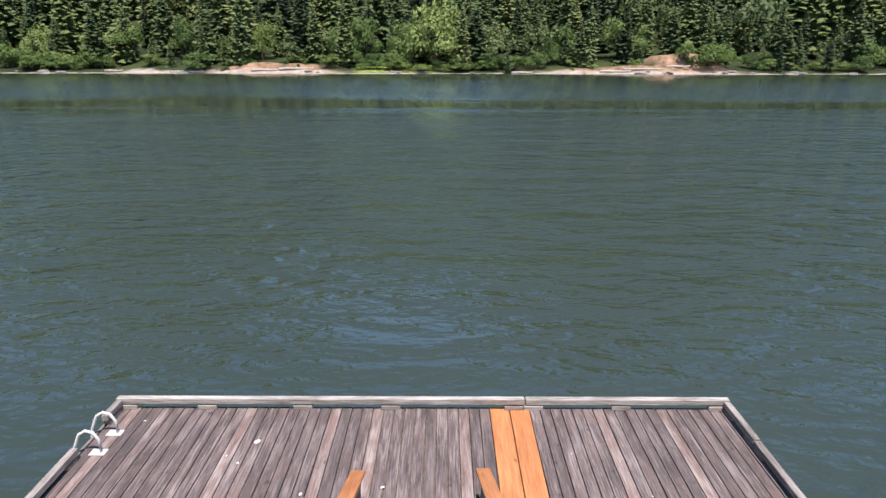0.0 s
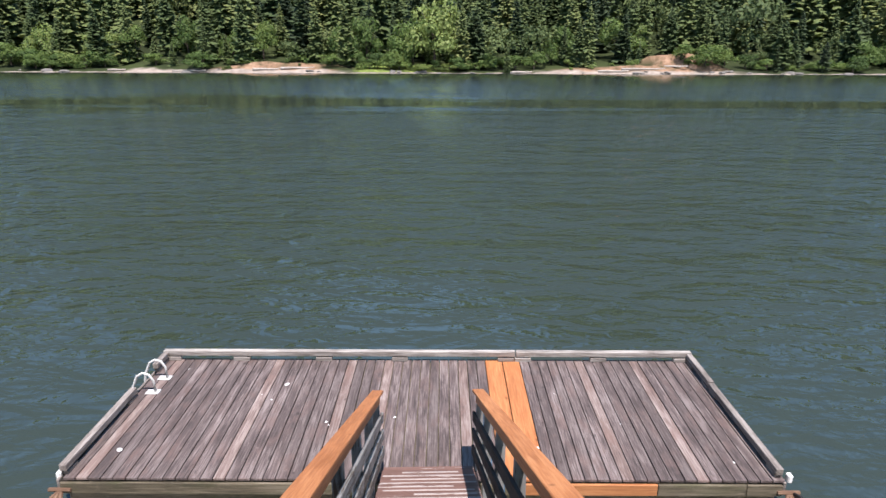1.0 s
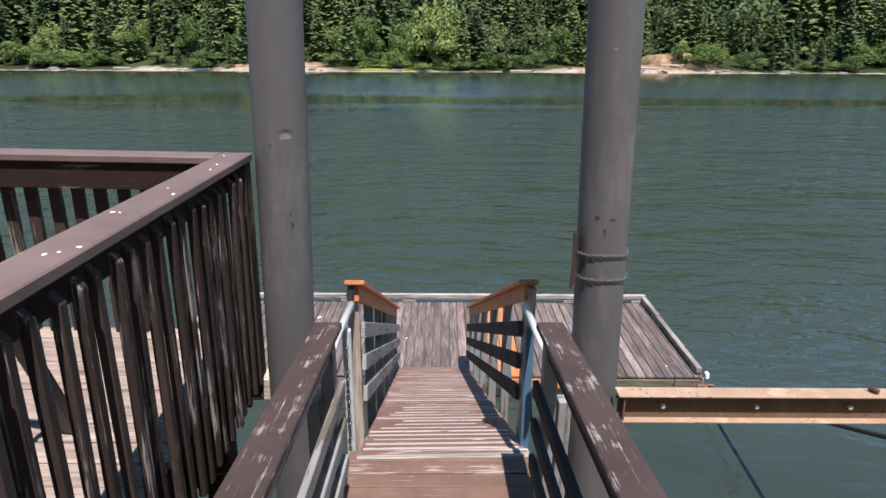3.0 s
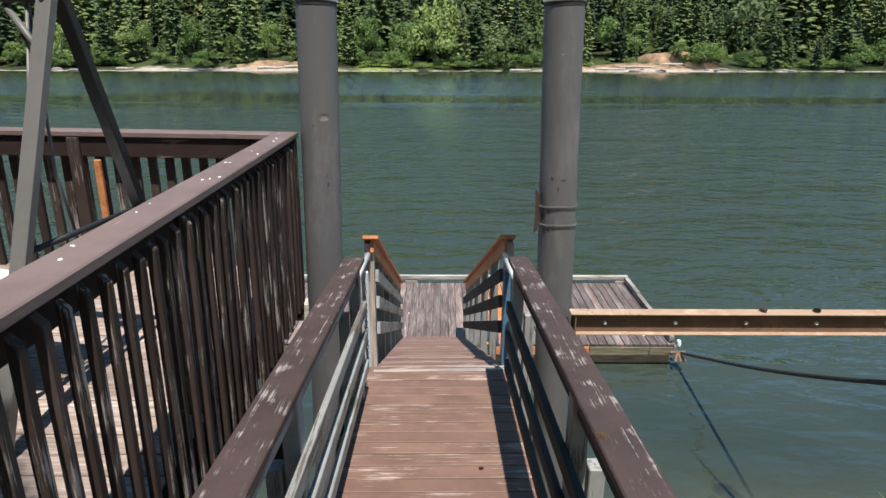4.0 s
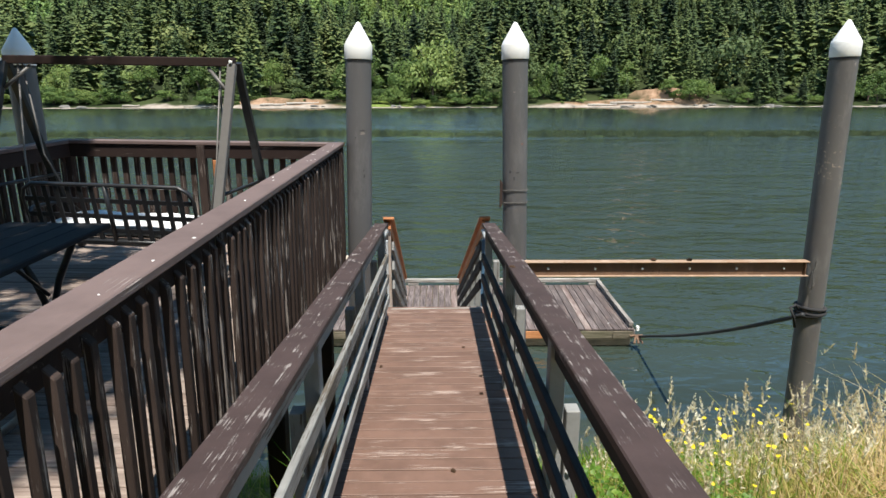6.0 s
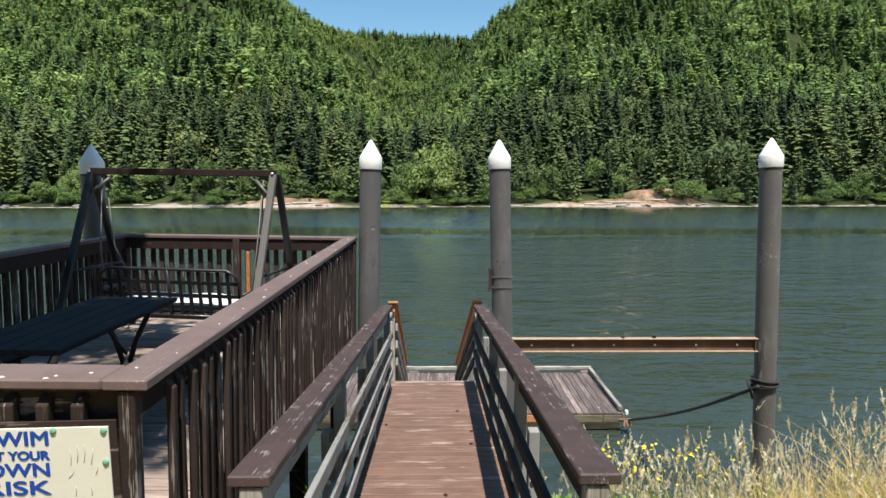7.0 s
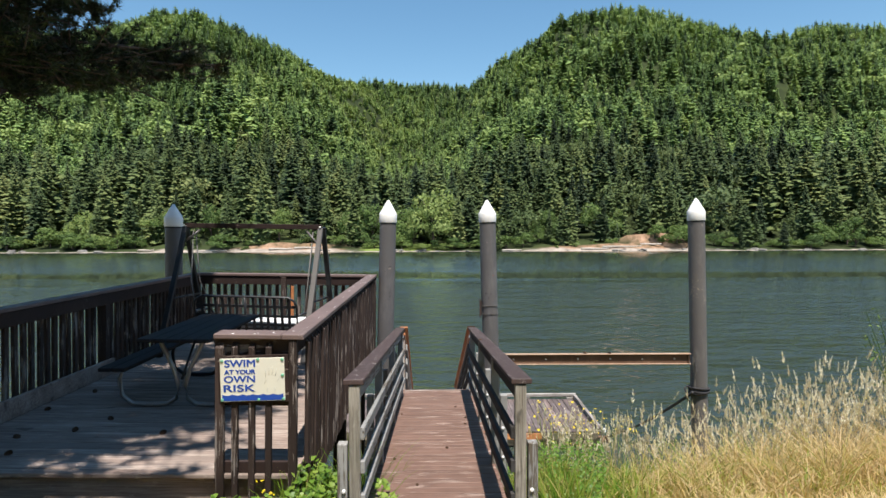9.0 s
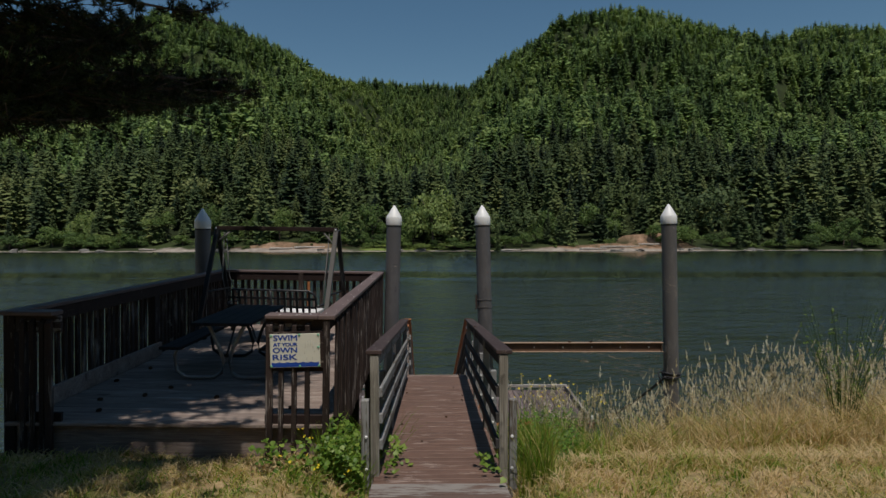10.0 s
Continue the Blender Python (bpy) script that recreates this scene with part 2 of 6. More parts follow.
M_SIGN = plain("cream_sign_enamel", (0.74, 0.71, 0.60), 0.35, 0, 0.18, 7, 0.03)
M_BLUE = plain("blue_sign_paint", (0.012, 0.065, 0.36), 0.4, 0, 0.2, 30, 0.02)
M_TRACE = plain("faded_grey_sign_print", (0.42, 0.41, 0.37), 0.5, 0, 0.2, 30, 0.02)
M_BOLT = plain("green_tinged_bolt", (0.20, 0.50, 0.33), 0.5, 0.2, 0.3, 60, 0.1)
M_CONE = plain("brown_pine_cone", (0.10, 0.055, 0.03), 0.85, 0, 0.5, 60, 0.5)
M_BARK = wood("grey_brown_bark", (0.035, 0.025, 0.02), (0.09, 0.065, 0.05), (0.15, 0.115, 0.09), 2, None, bump=0.9)
M_LOG = wood("bleached_driftwood", (0.22, 0.18, 0.14), (0.40, 0.35, 0.30), (0.55, 0.50, 0.44), 0, None)
M_TWINE = plain("dark_rope", (0.03, 0.028, 0.03), 0.9, 0, 0.4, 90, 0.4)

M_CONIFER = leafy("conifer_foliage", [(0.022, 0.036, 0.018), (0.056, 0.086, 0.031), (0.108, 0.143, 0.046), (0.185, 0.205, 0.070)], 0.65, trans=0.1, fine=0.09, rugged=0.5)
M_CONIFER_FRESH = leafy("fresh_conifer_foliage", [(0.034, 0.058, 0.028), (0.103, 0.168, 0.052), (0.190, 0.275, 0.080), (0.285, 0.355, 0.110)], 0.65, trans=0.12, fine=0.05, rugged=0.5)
M_BROADLEAF = leafy("broadleaf_foliage", [(0.045, 0.075, 0.025), (0.085, 0.14, 0.035), (0.15, 0.21, 0.055), (0.24, 0.29, 0.09)], 0.6, trans=0.25, fine=0.4)
M_NEEDLE = leafy("pine_needles", [(0.016, 0.020, 0.012), (0.028, 0.040, 0.018), (0.055, 0.075, 0.028), (0.13, 0.15, 0.05)], 0.55, trans=0.12)
M_GRASS = leafy("grass_blades", [(0.08, 0.18, 0.015), (0.21, 0.31, 0.03), (0.42, 0.38, 0.11), (0.55, 0.39, 0.19), (0.68, 0.52, 0.31)], 0.55, trans=0.45)
M_SEED = leafy("dry_seed_heads", [(0.62, 0.52, 0.37), (0.78, 0.69, 0.53), (0.88, 0.81, 0.69)], 0.8, trans=0.3)
M_IVY = leafy("vine_leaves", [(0.045, 0.10, 0.014), (0.11, 0.20, 0.025), (0.24, 0.32, 0.06)], 0.45, trans=0.3)
M_FLOWER = leafy("yellow_petals", [(0.62, 0.46, 0.02), (0.80, 0.64, 0.04)], 0.6, trans=0.2)


def ground_material():
    n = Nodes("bank_and_hillside_ground")
    pos = n.add("NewGeometry").outputs["Position"]
    xyz = n.add("SeparateXYZ", {0: pos})
    fine, mid, big = n.noise(pos, 9, 6, 0.7), n.noise(pos, 1.1, 5, 0.6), n.noise(pos, 0.05, 5, 0.6)
    soil = n.ramp(fine, [(0.3, (0.20, 0.135, 0.07)), (0.55, (0.40, 0.285, 0.15)), (0.75, (0.54, 0.41, 0.24))])
    turf = n.mix(n.ramp(mid, [(0.42, 0.0), (0.6, 1.0)]), soil, n.ramp(fine, [(0.3, (0.06, 0.085, 0.015)), (0.7, (0.17, 0.18, 0.05))]))
    sand = n.ramp(n.math("ADD", n.math("MULTIPLY", fine, 0.5), n.math("MULTIPLY", mid, 0.5)), [(0.3, (0.24, 0.19, 0.13)), (0.7, (0.48, 0.40, 0.29))])
    near = n.mix(n.ramp(n.math("ADD", xyz.outputs["Z"], n.math("MULTIPLY", n.math("SUBTRACT", mid, 0.5), 0.8)), [(0.25, 1.0), (0.75, 0.0)]), turf, sand)
    beach = n.ramp(n.noise(pos, 0.5, 6, 0.7), [(0.3, (0.20, 0.165, 0.135)), (0.7, (0.42, 0.355, 0.30))])
    clay = n.ramp(n.noise(pos, 0.35, 6, 0.7), [(0.32, (0.07, 0.065, 0.032)), (0.5, (0.24, 0.145, 0.09)), (0.68, (0.38, 0.25, 0.165))])
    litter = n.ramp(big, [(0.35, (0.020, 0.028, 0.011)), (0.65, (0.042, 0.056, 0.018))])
    bare = n.add("Attribute", attribute_name="bare").outputs["Fac"]
    sandy = n.add("Attribute", attribute_name="sandy").outputs["Fac"]
    rim = n.ramp(n.math("ADD", n.math("MULTIPLY", xyz.outputs["Z"], 0.22), n.math("MULTIPLY", n.math("SUBTRACT", n.noise(pos, 0.12, 4), 0.5), 0.5)), [(0.12, 1.0), (0.22, 0.0)])
    thin = n.ramp(n.math("ADD", n.math("MULTIPLY", xyz.outputs["Z"], 1.0), n.math("MULTIPLY", n.math("SUBTRACT", n.noise(pos, 0.2, 4), 0.5), 0.9)), [(0.10, 1.0), (0.22, 0.0)])
    rim = n.math("MAXIMUM", n.math("MULTIPLY", rim, sandy), thin)
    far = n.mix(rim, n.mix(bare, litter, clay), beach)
    verge = n.ramp(n.math("ADD", n.math("MULTIPLY", xyz.outputs["X"], 0.01), 0.5), [(0.25, 0.0), (0.28, 1.0), (0.51, 1.0), (0.54, 0.0)])
    low = n.ramp(n.math("ADD", n.math("MULTIPLY", xyz.outputs["Z"], 0.3), n.math("MULTIPLY", n.math("SUBTRACT", mid, 0.5), 0.3)), [(0.05, 0.0), (0.10, 1.0), (0.45, 1.0), (0.55, 0.0)])
    far = n.mix(n.math("MULTIPLY", verge, low), far, n.ramp(n.noise(pos, 0.8, 5), [(0.35, (0.12, 0.17, 0.035)), (0.65, (0.26, 0.31, 0.08))]))
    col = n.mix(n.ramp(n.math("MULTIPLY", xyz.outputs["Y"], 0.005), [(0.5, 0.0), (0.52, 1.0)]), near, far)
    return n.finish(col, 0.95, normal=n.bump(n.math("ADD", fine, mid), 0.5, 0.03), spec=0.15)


def water_material():
    n = Nodes("rippled_river_water")
    pos = n.add("NewGeometry").outputs["Position"]
    xyz = n.add("SeparateXYZ", {0: pos})

    def wave(sx, sy, rot, detail, rough=0.5, dist=0.6):
        m = n.add("Mapping", {"Vector": pos, "Scale": (sx, sy, 1), "Rotation": (0, 0, radians(rot))})
        return n.noise(m.outputs[0], 1.0, detail, rough, dist)

    lee = n.ramp(n.math("ADD", n.math("MULTIPLY", xyz.outputs["Y"], 0.0051), n.math("MULTIPLY", n.math("SUBTRACT", wave(0.007, 0.035, 4, 5), 0.5), 0.20)), [(0.16, 1.0), (0.27, 0.8), (0.340, 0.014), (0.385, 0.014), (0.47, 0.24), (0.62, 0.12), (0.8, 0.03)])
    gust = n.math("MULTIPLY", lee, n.ramp(wave(0.006, 0.035, 3, 4), [(0.36, 0.6), (0.55, 1.0)]))
    gust2 = n.ramp(wave(0.05, 0.16, -12, 3), [(0.3, 0.7), (0.65, 1.0)])
    h = n.math("ADD", n.math("MULTIPLY", wave(1.6, 2.6, -14, 2), 0.75), n.math("MULTIPLY", wave(3.9, 7.4, 16, 2), 0.24))
    h = n.math("ADD", h, n.math("MULTIPLY", wave(0.55, 1.25, 20, 2), 2.2))
    h = n.math("ADD", h, n.math("MULTIPLY", wave(0.16, 0.42, 6, 2), 2.8))
    h = n.math("MULTIPLY", h, n.math("MULTIPLY", gust, gust2))
    h = n.math("MULTIPLY", h, n.ramp(n.math("MULTIPLY", xyz.outputs["Y"], 0.1), [(0.35, 0.22), (1.2, 1.0)]))
    # wavelets keep below a greatest steepness; the wind blows them towards the bank, and far off their lee sides are flatter
    tilt = n.add("SeparateXYZ", {0: n.bump(h, 1.0, 0.85)})
    steep = n.math("SQRT", n.math("ADD", n.math("POWER", tilt.outputs["X"], 2.0), n.math("POWER", tilt.outputs["Y"], 2.0)))
    ease = n.math("DIVIDE", 1.0, n.math("ADD", n.math("MULTIPLY", steep, 1.5), 1.0))
    lean = n.math("MULTIPLY", tilt.outputs["Y"], ease)
    lean = n.math("ADD", n.math("MINIMUM", lean, 0.0), n.math("MINIMUM", n.math("MULTIPLY", n.math("MAXIMUM", lean, 0.0), 0.7), n.math("MINIMUM", 0.10, n.math("DIVIDE", 2.2, n.math("ADD", n.math("MAXIMUM", xyz.outputs["Y"], 0.0), 8.0)))))
    flat = n.add("CombineXYZ", {"X": n.math("MULTIPLY", n.math("MULTIPLY", tilt.outputs["X"], ease), 0.4), "Y": n.math("SUBTRACT", lean, 0.045), "Z": n.math("MAXIMUM", tilt.outputs["Z"], 0.6)})
    normal = n.add("VectorMath", {0: flat.outputs[0]}, operation="NORMALIZE").outputs[0]
    murk = n.ramp(n.noise(pos, 0.02, 4), [(0.35, (0.028, 0.038, 0.029)), (0.65, (0.034, 0.046, 0.035))])
    body = n.add("BsdfDiffuse", {"Color": murk, "Normal": normal})
    clear = n.add("BsdfTransparent", {"Color": (0.62, 0.69, 0.58)})
    edge = n.math("ADD", xyz.outputs["Y"], n.math("MULTIPLY", n.math("SUBTRACT", n.noise(pos, 0.35, 4), 0.5), 3.0))
    depth = n.ramp(n.math("MULTIPLY", edge, 0.1), [(0.10, 0.12), (0.30, 0.68), (0.55, 1.0)])
    under = n.add("MixShader", {0: depth, 1: clear.outputs[0], 2: body.outputs[0]})
    gloss = n.add("BsdfGlossy", {"Color": (1, 1, 1), "Roughness": 0.035, "Normal": normal})
    graze = n.add("LayerWeight", {"Blend": 0.5, "Normal": normal}).outputs["Facing"]
    fres = n.math("ADD", n.math("MULTIPLY", n.math("POWER", graze, 4.0), 0.95), 0.065, True)
    n.put(n.out.inputs["Surface"], n.add("MixShader", {0: fres, 1: under.outputs[0], 2: gloss.outputs[0]}).outputs[0])
    return n.mat


M_GROUND, M_WATER = ground_material(), water_material()


# ---- building helpers ----
def mesh_of(name, verts, faces, mat=None, smooth=False):
    me = bpy.data.meshes.new(name)
    me.from_pydata([tuple(map(float, v)) for v in verts], [], faces)
    me.update()
    if mat:
        me.materials.append(mat)
    if smooth:
        me.shade_smooth()
    return me


def bulk_mesh(name, verts, tris, mat, tone=None):
    """A large triangle mesh from arrays."""
    verts, tris = np.asarray(verts, np.float32), np.asarray(tris, np.int32)
    me = bpy.data.meshes.new(name)
    me.vertices.add(len(verts)), me.loops.add(tris.size), me.polygons.add(len(tris))
    me.vertices.foreach_set("co", verts.ravel())
    me.loops.foreach_set("vertex_index", tris.ravel())
    me.polygons.foreach_set("loop_start", np.arange(0, tris.size, 3, dtype=np.int32))
    if tone is not None:
        me.attributes.new("tone", "FLOAT", "POINT").data.foreach_set("value", np.asarray(tone, np.float32))
    me.update(calc_edges=True)
    me.materials.append(mat)
    return me


def from_bm(name, bm, mat, smooth=False):
    me = bpy.data.meshes.new(name)
    bmesh.ops.recalc_face_normals(bm, faces=bm.faces)
    bm.to_mesh(me)
    bm.free()
    me.materials.append(mat)
    if smooth:
        me.shade_smooth()
    return me


BOXES = {}


def box(name, sx, sy, sz, mat, bevel=0.004, slant=0.0):
    """A board with broken edges, centred; slant cuts its top end down towards -y."""
    key = (round(sx, 4), round(sy, 4), round(sz, 4), mat.name, bevel, slant)
    if key not in BOXES:
        bm = bmesh.new()
        bmesh.ops.create_cube(bm, size=1)
        for v in bm.verts:
            v.co = Vector((v.co.x * sx, v.co.y * sy, v.co.z * sz))
            if slant and v.co.z > 0 and v.co.y < 0:
                v.co.z -= slant
        if bevel:
            bmesh.ops.bevel(bm, geom=list(bm.edges), offset=bevel, segments=1, affect="EDGES")
        BOXES[key] = from_bm(name, bm, mat)
    return BOXES[key]


def tube_bm(bm, pts, r, sides=8, close=False, r2=None):
    """A round bar along points."""
    pts = [Vector(p) for p in pts]
    rings = []
    for i, p in enumerate(pts):
        a = pts[i - 1] if i or close else p
        b = pts[(i + 1) % len(pts)] if i < len(pts) - 1 or close else p
        d = (b - a).normalized()
        side = d.cross(Vector((0, 0, 1)))
        if side.length < 0.05:
            side = Vector((1, 0, 0))
        side.normalize()
        up = side.cross(d)
        rad = r if r2 is None else r + (r2 - r) * i / max(1, len(pts) - 1)
        rings.append([bm.verts.new(p + (side * math.cos(k * math.tau / sides) + up * math.sin(k * math.tau / sides)) * rad) for k in range(sides)])
    n = len(rings)
    for i in range(n if close else n - 1):
        a, b = rings[i], rings[(i + 1) % n]
        for k in range(sides):
            bm.faces.new((a[k], a[(k + 1) % sides], b[(k + 1) % sides], b[k]))
    if not close:
        bm.faces.new(rings[0]), bm.faces.new(rings[-1][::-1])
    return bm


def tube(name, pts, r, mat, sides=8, close=False, r2=None):
    return from_bm(name, tube_bm(bmesh.new(), pts, r, sides, close, r2), mat, True)


def lathe(name, profile, mat, sides=28, smooth=True):
    bm = bmesh.new()
    rings = [[bm.verts.new((r * math.cos(k * math.tau / sides), r * math.sin(k * math.tau / sides), z)) for k in range(sides)] for r, z in profile]
    for a, b in zip(rings, rings[1:]):
        for k in range(sides):
            bm.faces.new((a[k], a[(k + 1) % sides], b[(k + 1) % sides], b[k]))
    bm.faces.new(rings[0][::-1]), bm.faces.new(rings[-1])
    me = from_bm(name, bm, mat)
    if smooth:
        me.shade_smooth()
        me.set_sharp_from_angle(angle=radians(35))
    return me


def thing(name, label, category, m=None, group="", kind=""):
    """A thing: an empty at its base that carries the parts."""
    ob = tagged(new(name), label, category, group, kind)
    if m is not None:
        ob.matrix_basis = m
    return ob


def put(name, me, parent=None, m=None, label=""):
    """A mesh as a part of a thing, at its pose in the thing."""
    ob = new(name, me)
    if parent:
        ob.parent = parent
    if m is not None:
        ob.matrix_basis = m
    if label:
        ob["label"] = label
    return ob


def beam_between(a, b, roll=0.0):
    """The pose of a board, long in y, that lies between two points."""
    a, b = Vector(a), Vector(b)
    q = (b - a).to_track_quat("Y", "Z")
    return Matrix.Translation((a + b) / 2) @ q.to_matrix().to_4x4() @ pose(0, 0, 0, 0, roll, 0)

# ---- ground: bank, river bed, far shore and hills in one sheet ----
def smooth(a, b, v):
    u = np.clip((v - a) / (b - a), 0, 1)
    return u * u * (3 - 2 * u)


BANK_Y = [-90, -30, -12, -7.2, -6.2, -5.2, -4.2, -3.2, -2, -1, 0, 1.0, 1.8, 4, 8, 16, 40, 170]
BANK_Z = [4.6, 4.2, 4.05, 3.93, 3.80, 3.45, 3.05, 2.55, 1.9, 1.3, 0.75, 0.22, -0.12, -0.7, -1.6, -2.8, -4.5, -4.5]
SHORE = 167.0
NEARER = 0.684
RIDGE_A = [-60, -42, -36.9, -31, -27, -24.2, -22, -19.8, -17, -15.4, -13.8, -11.7, -9.7, -7.6, -4.5, -2.3, 0.8, 2.6, 3.6, 5.1, 7.2, 9.0, 10.8, 13.4, 15.9, 20.6, 25.2, 28.6, 29.8, 31.4, 33.6, 36, 42, 60]
RIDGE_E = [.330, .330, .325, .318, .335, .354, .352, .339, .311, .300, .285, .266, .253, .246, .241, .239, .238, .236, .250, .273, .292, .314, .337, .350, .357, .344, .323, .309, .315, .324, .325, .321, .313, .308]
RIDGE_R = [1150, 1150, 1150, 1150, 1050, 900, 860, 850, 850, 860, 870, 900, 960, 1080, 1250, 1300, 1250, 1150, 1020, 960, 920, 890, 870, 860, 850, 850, 870, 920, 1020, 1050, 1050, 1050, 1050, 1050]


def wobble(x, y, s, seed):
    """Soft uneven waves, a sum of turned sines."""
    r = np.random.RandomState(seed)
    v = np.zeros_like(x, dtype=float)
    for i in range(7):
        a, f, ph = r.uniform(0, math.tau), r.uniform(0.5, 1.8) / s, r.uniform(0, math.tau)
        v += np.sin((x * math.cos(a) + y * math.sin(a)) * f * math.tau + ph) / 7
    return v * 1.8


def bare_bank(x, y):
    """Where the far bank is bare clay: three slips above the beach."""
    m = np.zeros_like(x, dtype=float)
    for cx, hw, depth in ((-66.0, 23.0, 8.0), (64.0, 20.0, 7.0), (96.0, 14.0, 13.0)):
        w = 1 - smooth(0.7, 1.1, np.abs(x - cx * NEARER) / (hw * NEARER) + 0.25 * wobble(x, y, 7, 5))
        m = np.maximum(m, w * (1 - smooth(depth * 0.6, depth, y - SHORE)))
    return m


def sandy_shore(x):
    """Where the far shore has an open beach."""
    return np.clip(sum(1 - smooth(0.75, 1.15, np.abs(x - c * NEARER) / (w * NEARER)) for c, w in ((-114, 15), (-74, 34), (72, 36), (100, 14))), 0, 1)


def far_height(x, y):
    az = np.degrees(np.arctan2(x, y + 12))
    r = np.hypot(x, y + 12)
    e, big = np.interp(az, RIDGE_A, RIDGE_E), np.interp(az, RIDGE_A, RIDGE_R)
    e = (e - 14.5 / big) * np.cos(np.radians(az))
    line = SHORE + 1.3 * wobble(x, y * 0, 45, 3)
    d = y - line
    r0 = r - d / np.cos(np.radians(az))
    u = np.clip((r - r0) / (big - r0), 0, 1.6)
    rise = np.sin(np.minimum(u, 1) * math.pi / 2) ** 0.92
    # a side valley runs up between the two hills
    glen = np.exp(-((az + 2.6 - 5 * (u - 0.5)) / 5.0) ** 2)
    rise = rise + 0.85 * glen * (np.minimum(u, 1) ** 2.1 - rise)
    g = np.where(u < 1, rise, 1 - 0.9 * (u - 1))
    z = r * e * g * smooth(3, 60, d) + 6 * np.minimum(u, 1)
    z = z + (wobble(x, y, 170, 11) * 13 + wobble(x, y, 60, 12) * 3) * smooth(0.1, 0.35, u) * (1 - smooth(0.75, 0.95, u))
    open_beach = sandy_shore(x)
    rim = np.where(d < 0, d * 0.12, np.minimum(d * (0.16 + 0.10 * open_beach), 0.8 + 0.7 * open_beach) + np.clip(d - 6, 0, 12) * 0.12)
    slip = bare_bank(x, y)
    return np.maximum(z, 0) + rim + slip * (smooth(2.5, 9.0, d) * (3.0 + 0.9 * wobble(x, y, 6, 44)))


def height(x, y):
    x, y = np.asarray(x, float), np.asarray(y, float)
    near = np.interp(y, BANK_Y, BANK_Z)
    near = near + 0.22 * smooth(2.0, 7.5, x) * smooth(-9, -4, y) * (1 - smooth(-2.5, 0.5, y)) + 0.05 * wobble(x, y, 1.7, 21) * (1 - smooth(1, 3, y))
    near = near - 0.28 * (1 - smooth(0.62, 1.1, np.abs(x + 0.05))) * smooth(-7.95, -7.5, y) * (1 - smooth(-4, -3, y))
    near = near - 0.35 * (1 - smooth(-1.4, -1.1, x)) * smooth(-4.8, -4.79, x) * smooth(-6.1, -5.6, y) * (1 - smooth(-1, 0, y))
    near = near + 0.16 * (1 - smooth(-1.5, -0.95, x)) * (1 - smooth(-6.0, -5.6, y))
    return np.where(y < SHORE - 30, near, far_height(x, y))


def spread(knots):
    """Grid lines from stretches of (start, step)."""
    v = []
    for (a, step), (b, _) in zip(knots, knots[1:]):
        v += list(np.arange(a, b - 1e-6, step))
    return np.array(v + [knots[-1][0]])


def build_ground():
    gx = spread([(-1500, 100), (-900, 14), (-300, 6), (-60, 4), (-16, 0.5), (-7, 0.22), (9, 0.5), (16, 4), (60, 6), (300, 14), (900, 100), (1500, 1)])
    gy = spread([(-90, 6), (-18, 0.4), (-12, 0.2), (4, 0.8), (12, 6), (132, 6), (156, 1.0), (186, 3), (300, 10), (1300, 50), (1500, 1)])
    x, y = np.meshgrid(gx, gy)
    z = height(x, y)
    v = np.stack([x, y, z], -1).reshape(-1, 3)
    w = len(gx)
    i = (np.arange(len(gy) - 1)[:, None] * w + np.arange(w - 1)).ravel()
    tris = np.concatenate([np.stack([i, i + 1, i + w + 1], -1), np.stack([i, i + w + 1, i + w], -1)])
    me = bulk_mesh("ground", v, tris, M_GROUND)
    me.attributes.new("bare", "FLOAT", "POINT").data.foreach_set("value", np.where(y > SHORE - 20, bare_bank(x, y), 0).ravel().astype(np.float32))
    me.attributes.new("sandy", "FLOAT", "POINT").data.foreach_set("value", sandy_shore(x).ravel().astype(np.float32))
    me.shade_smooth()
    tagged(new("ground", me), "grassy river bank, sandy bed and wooded hills", "ground", kind="structure")


build_ground()
water = new("water", mesh_of("water", [(-1500, 0.0, 0), (1500, 0.0, 0), (1500, SHORE + 19, 0), (-1500, SHORE + 19, 0)], [(0, 1, 2, 3)], M_WATER))
tagged(water, "dark green rippled river water", "water", kind="structure")


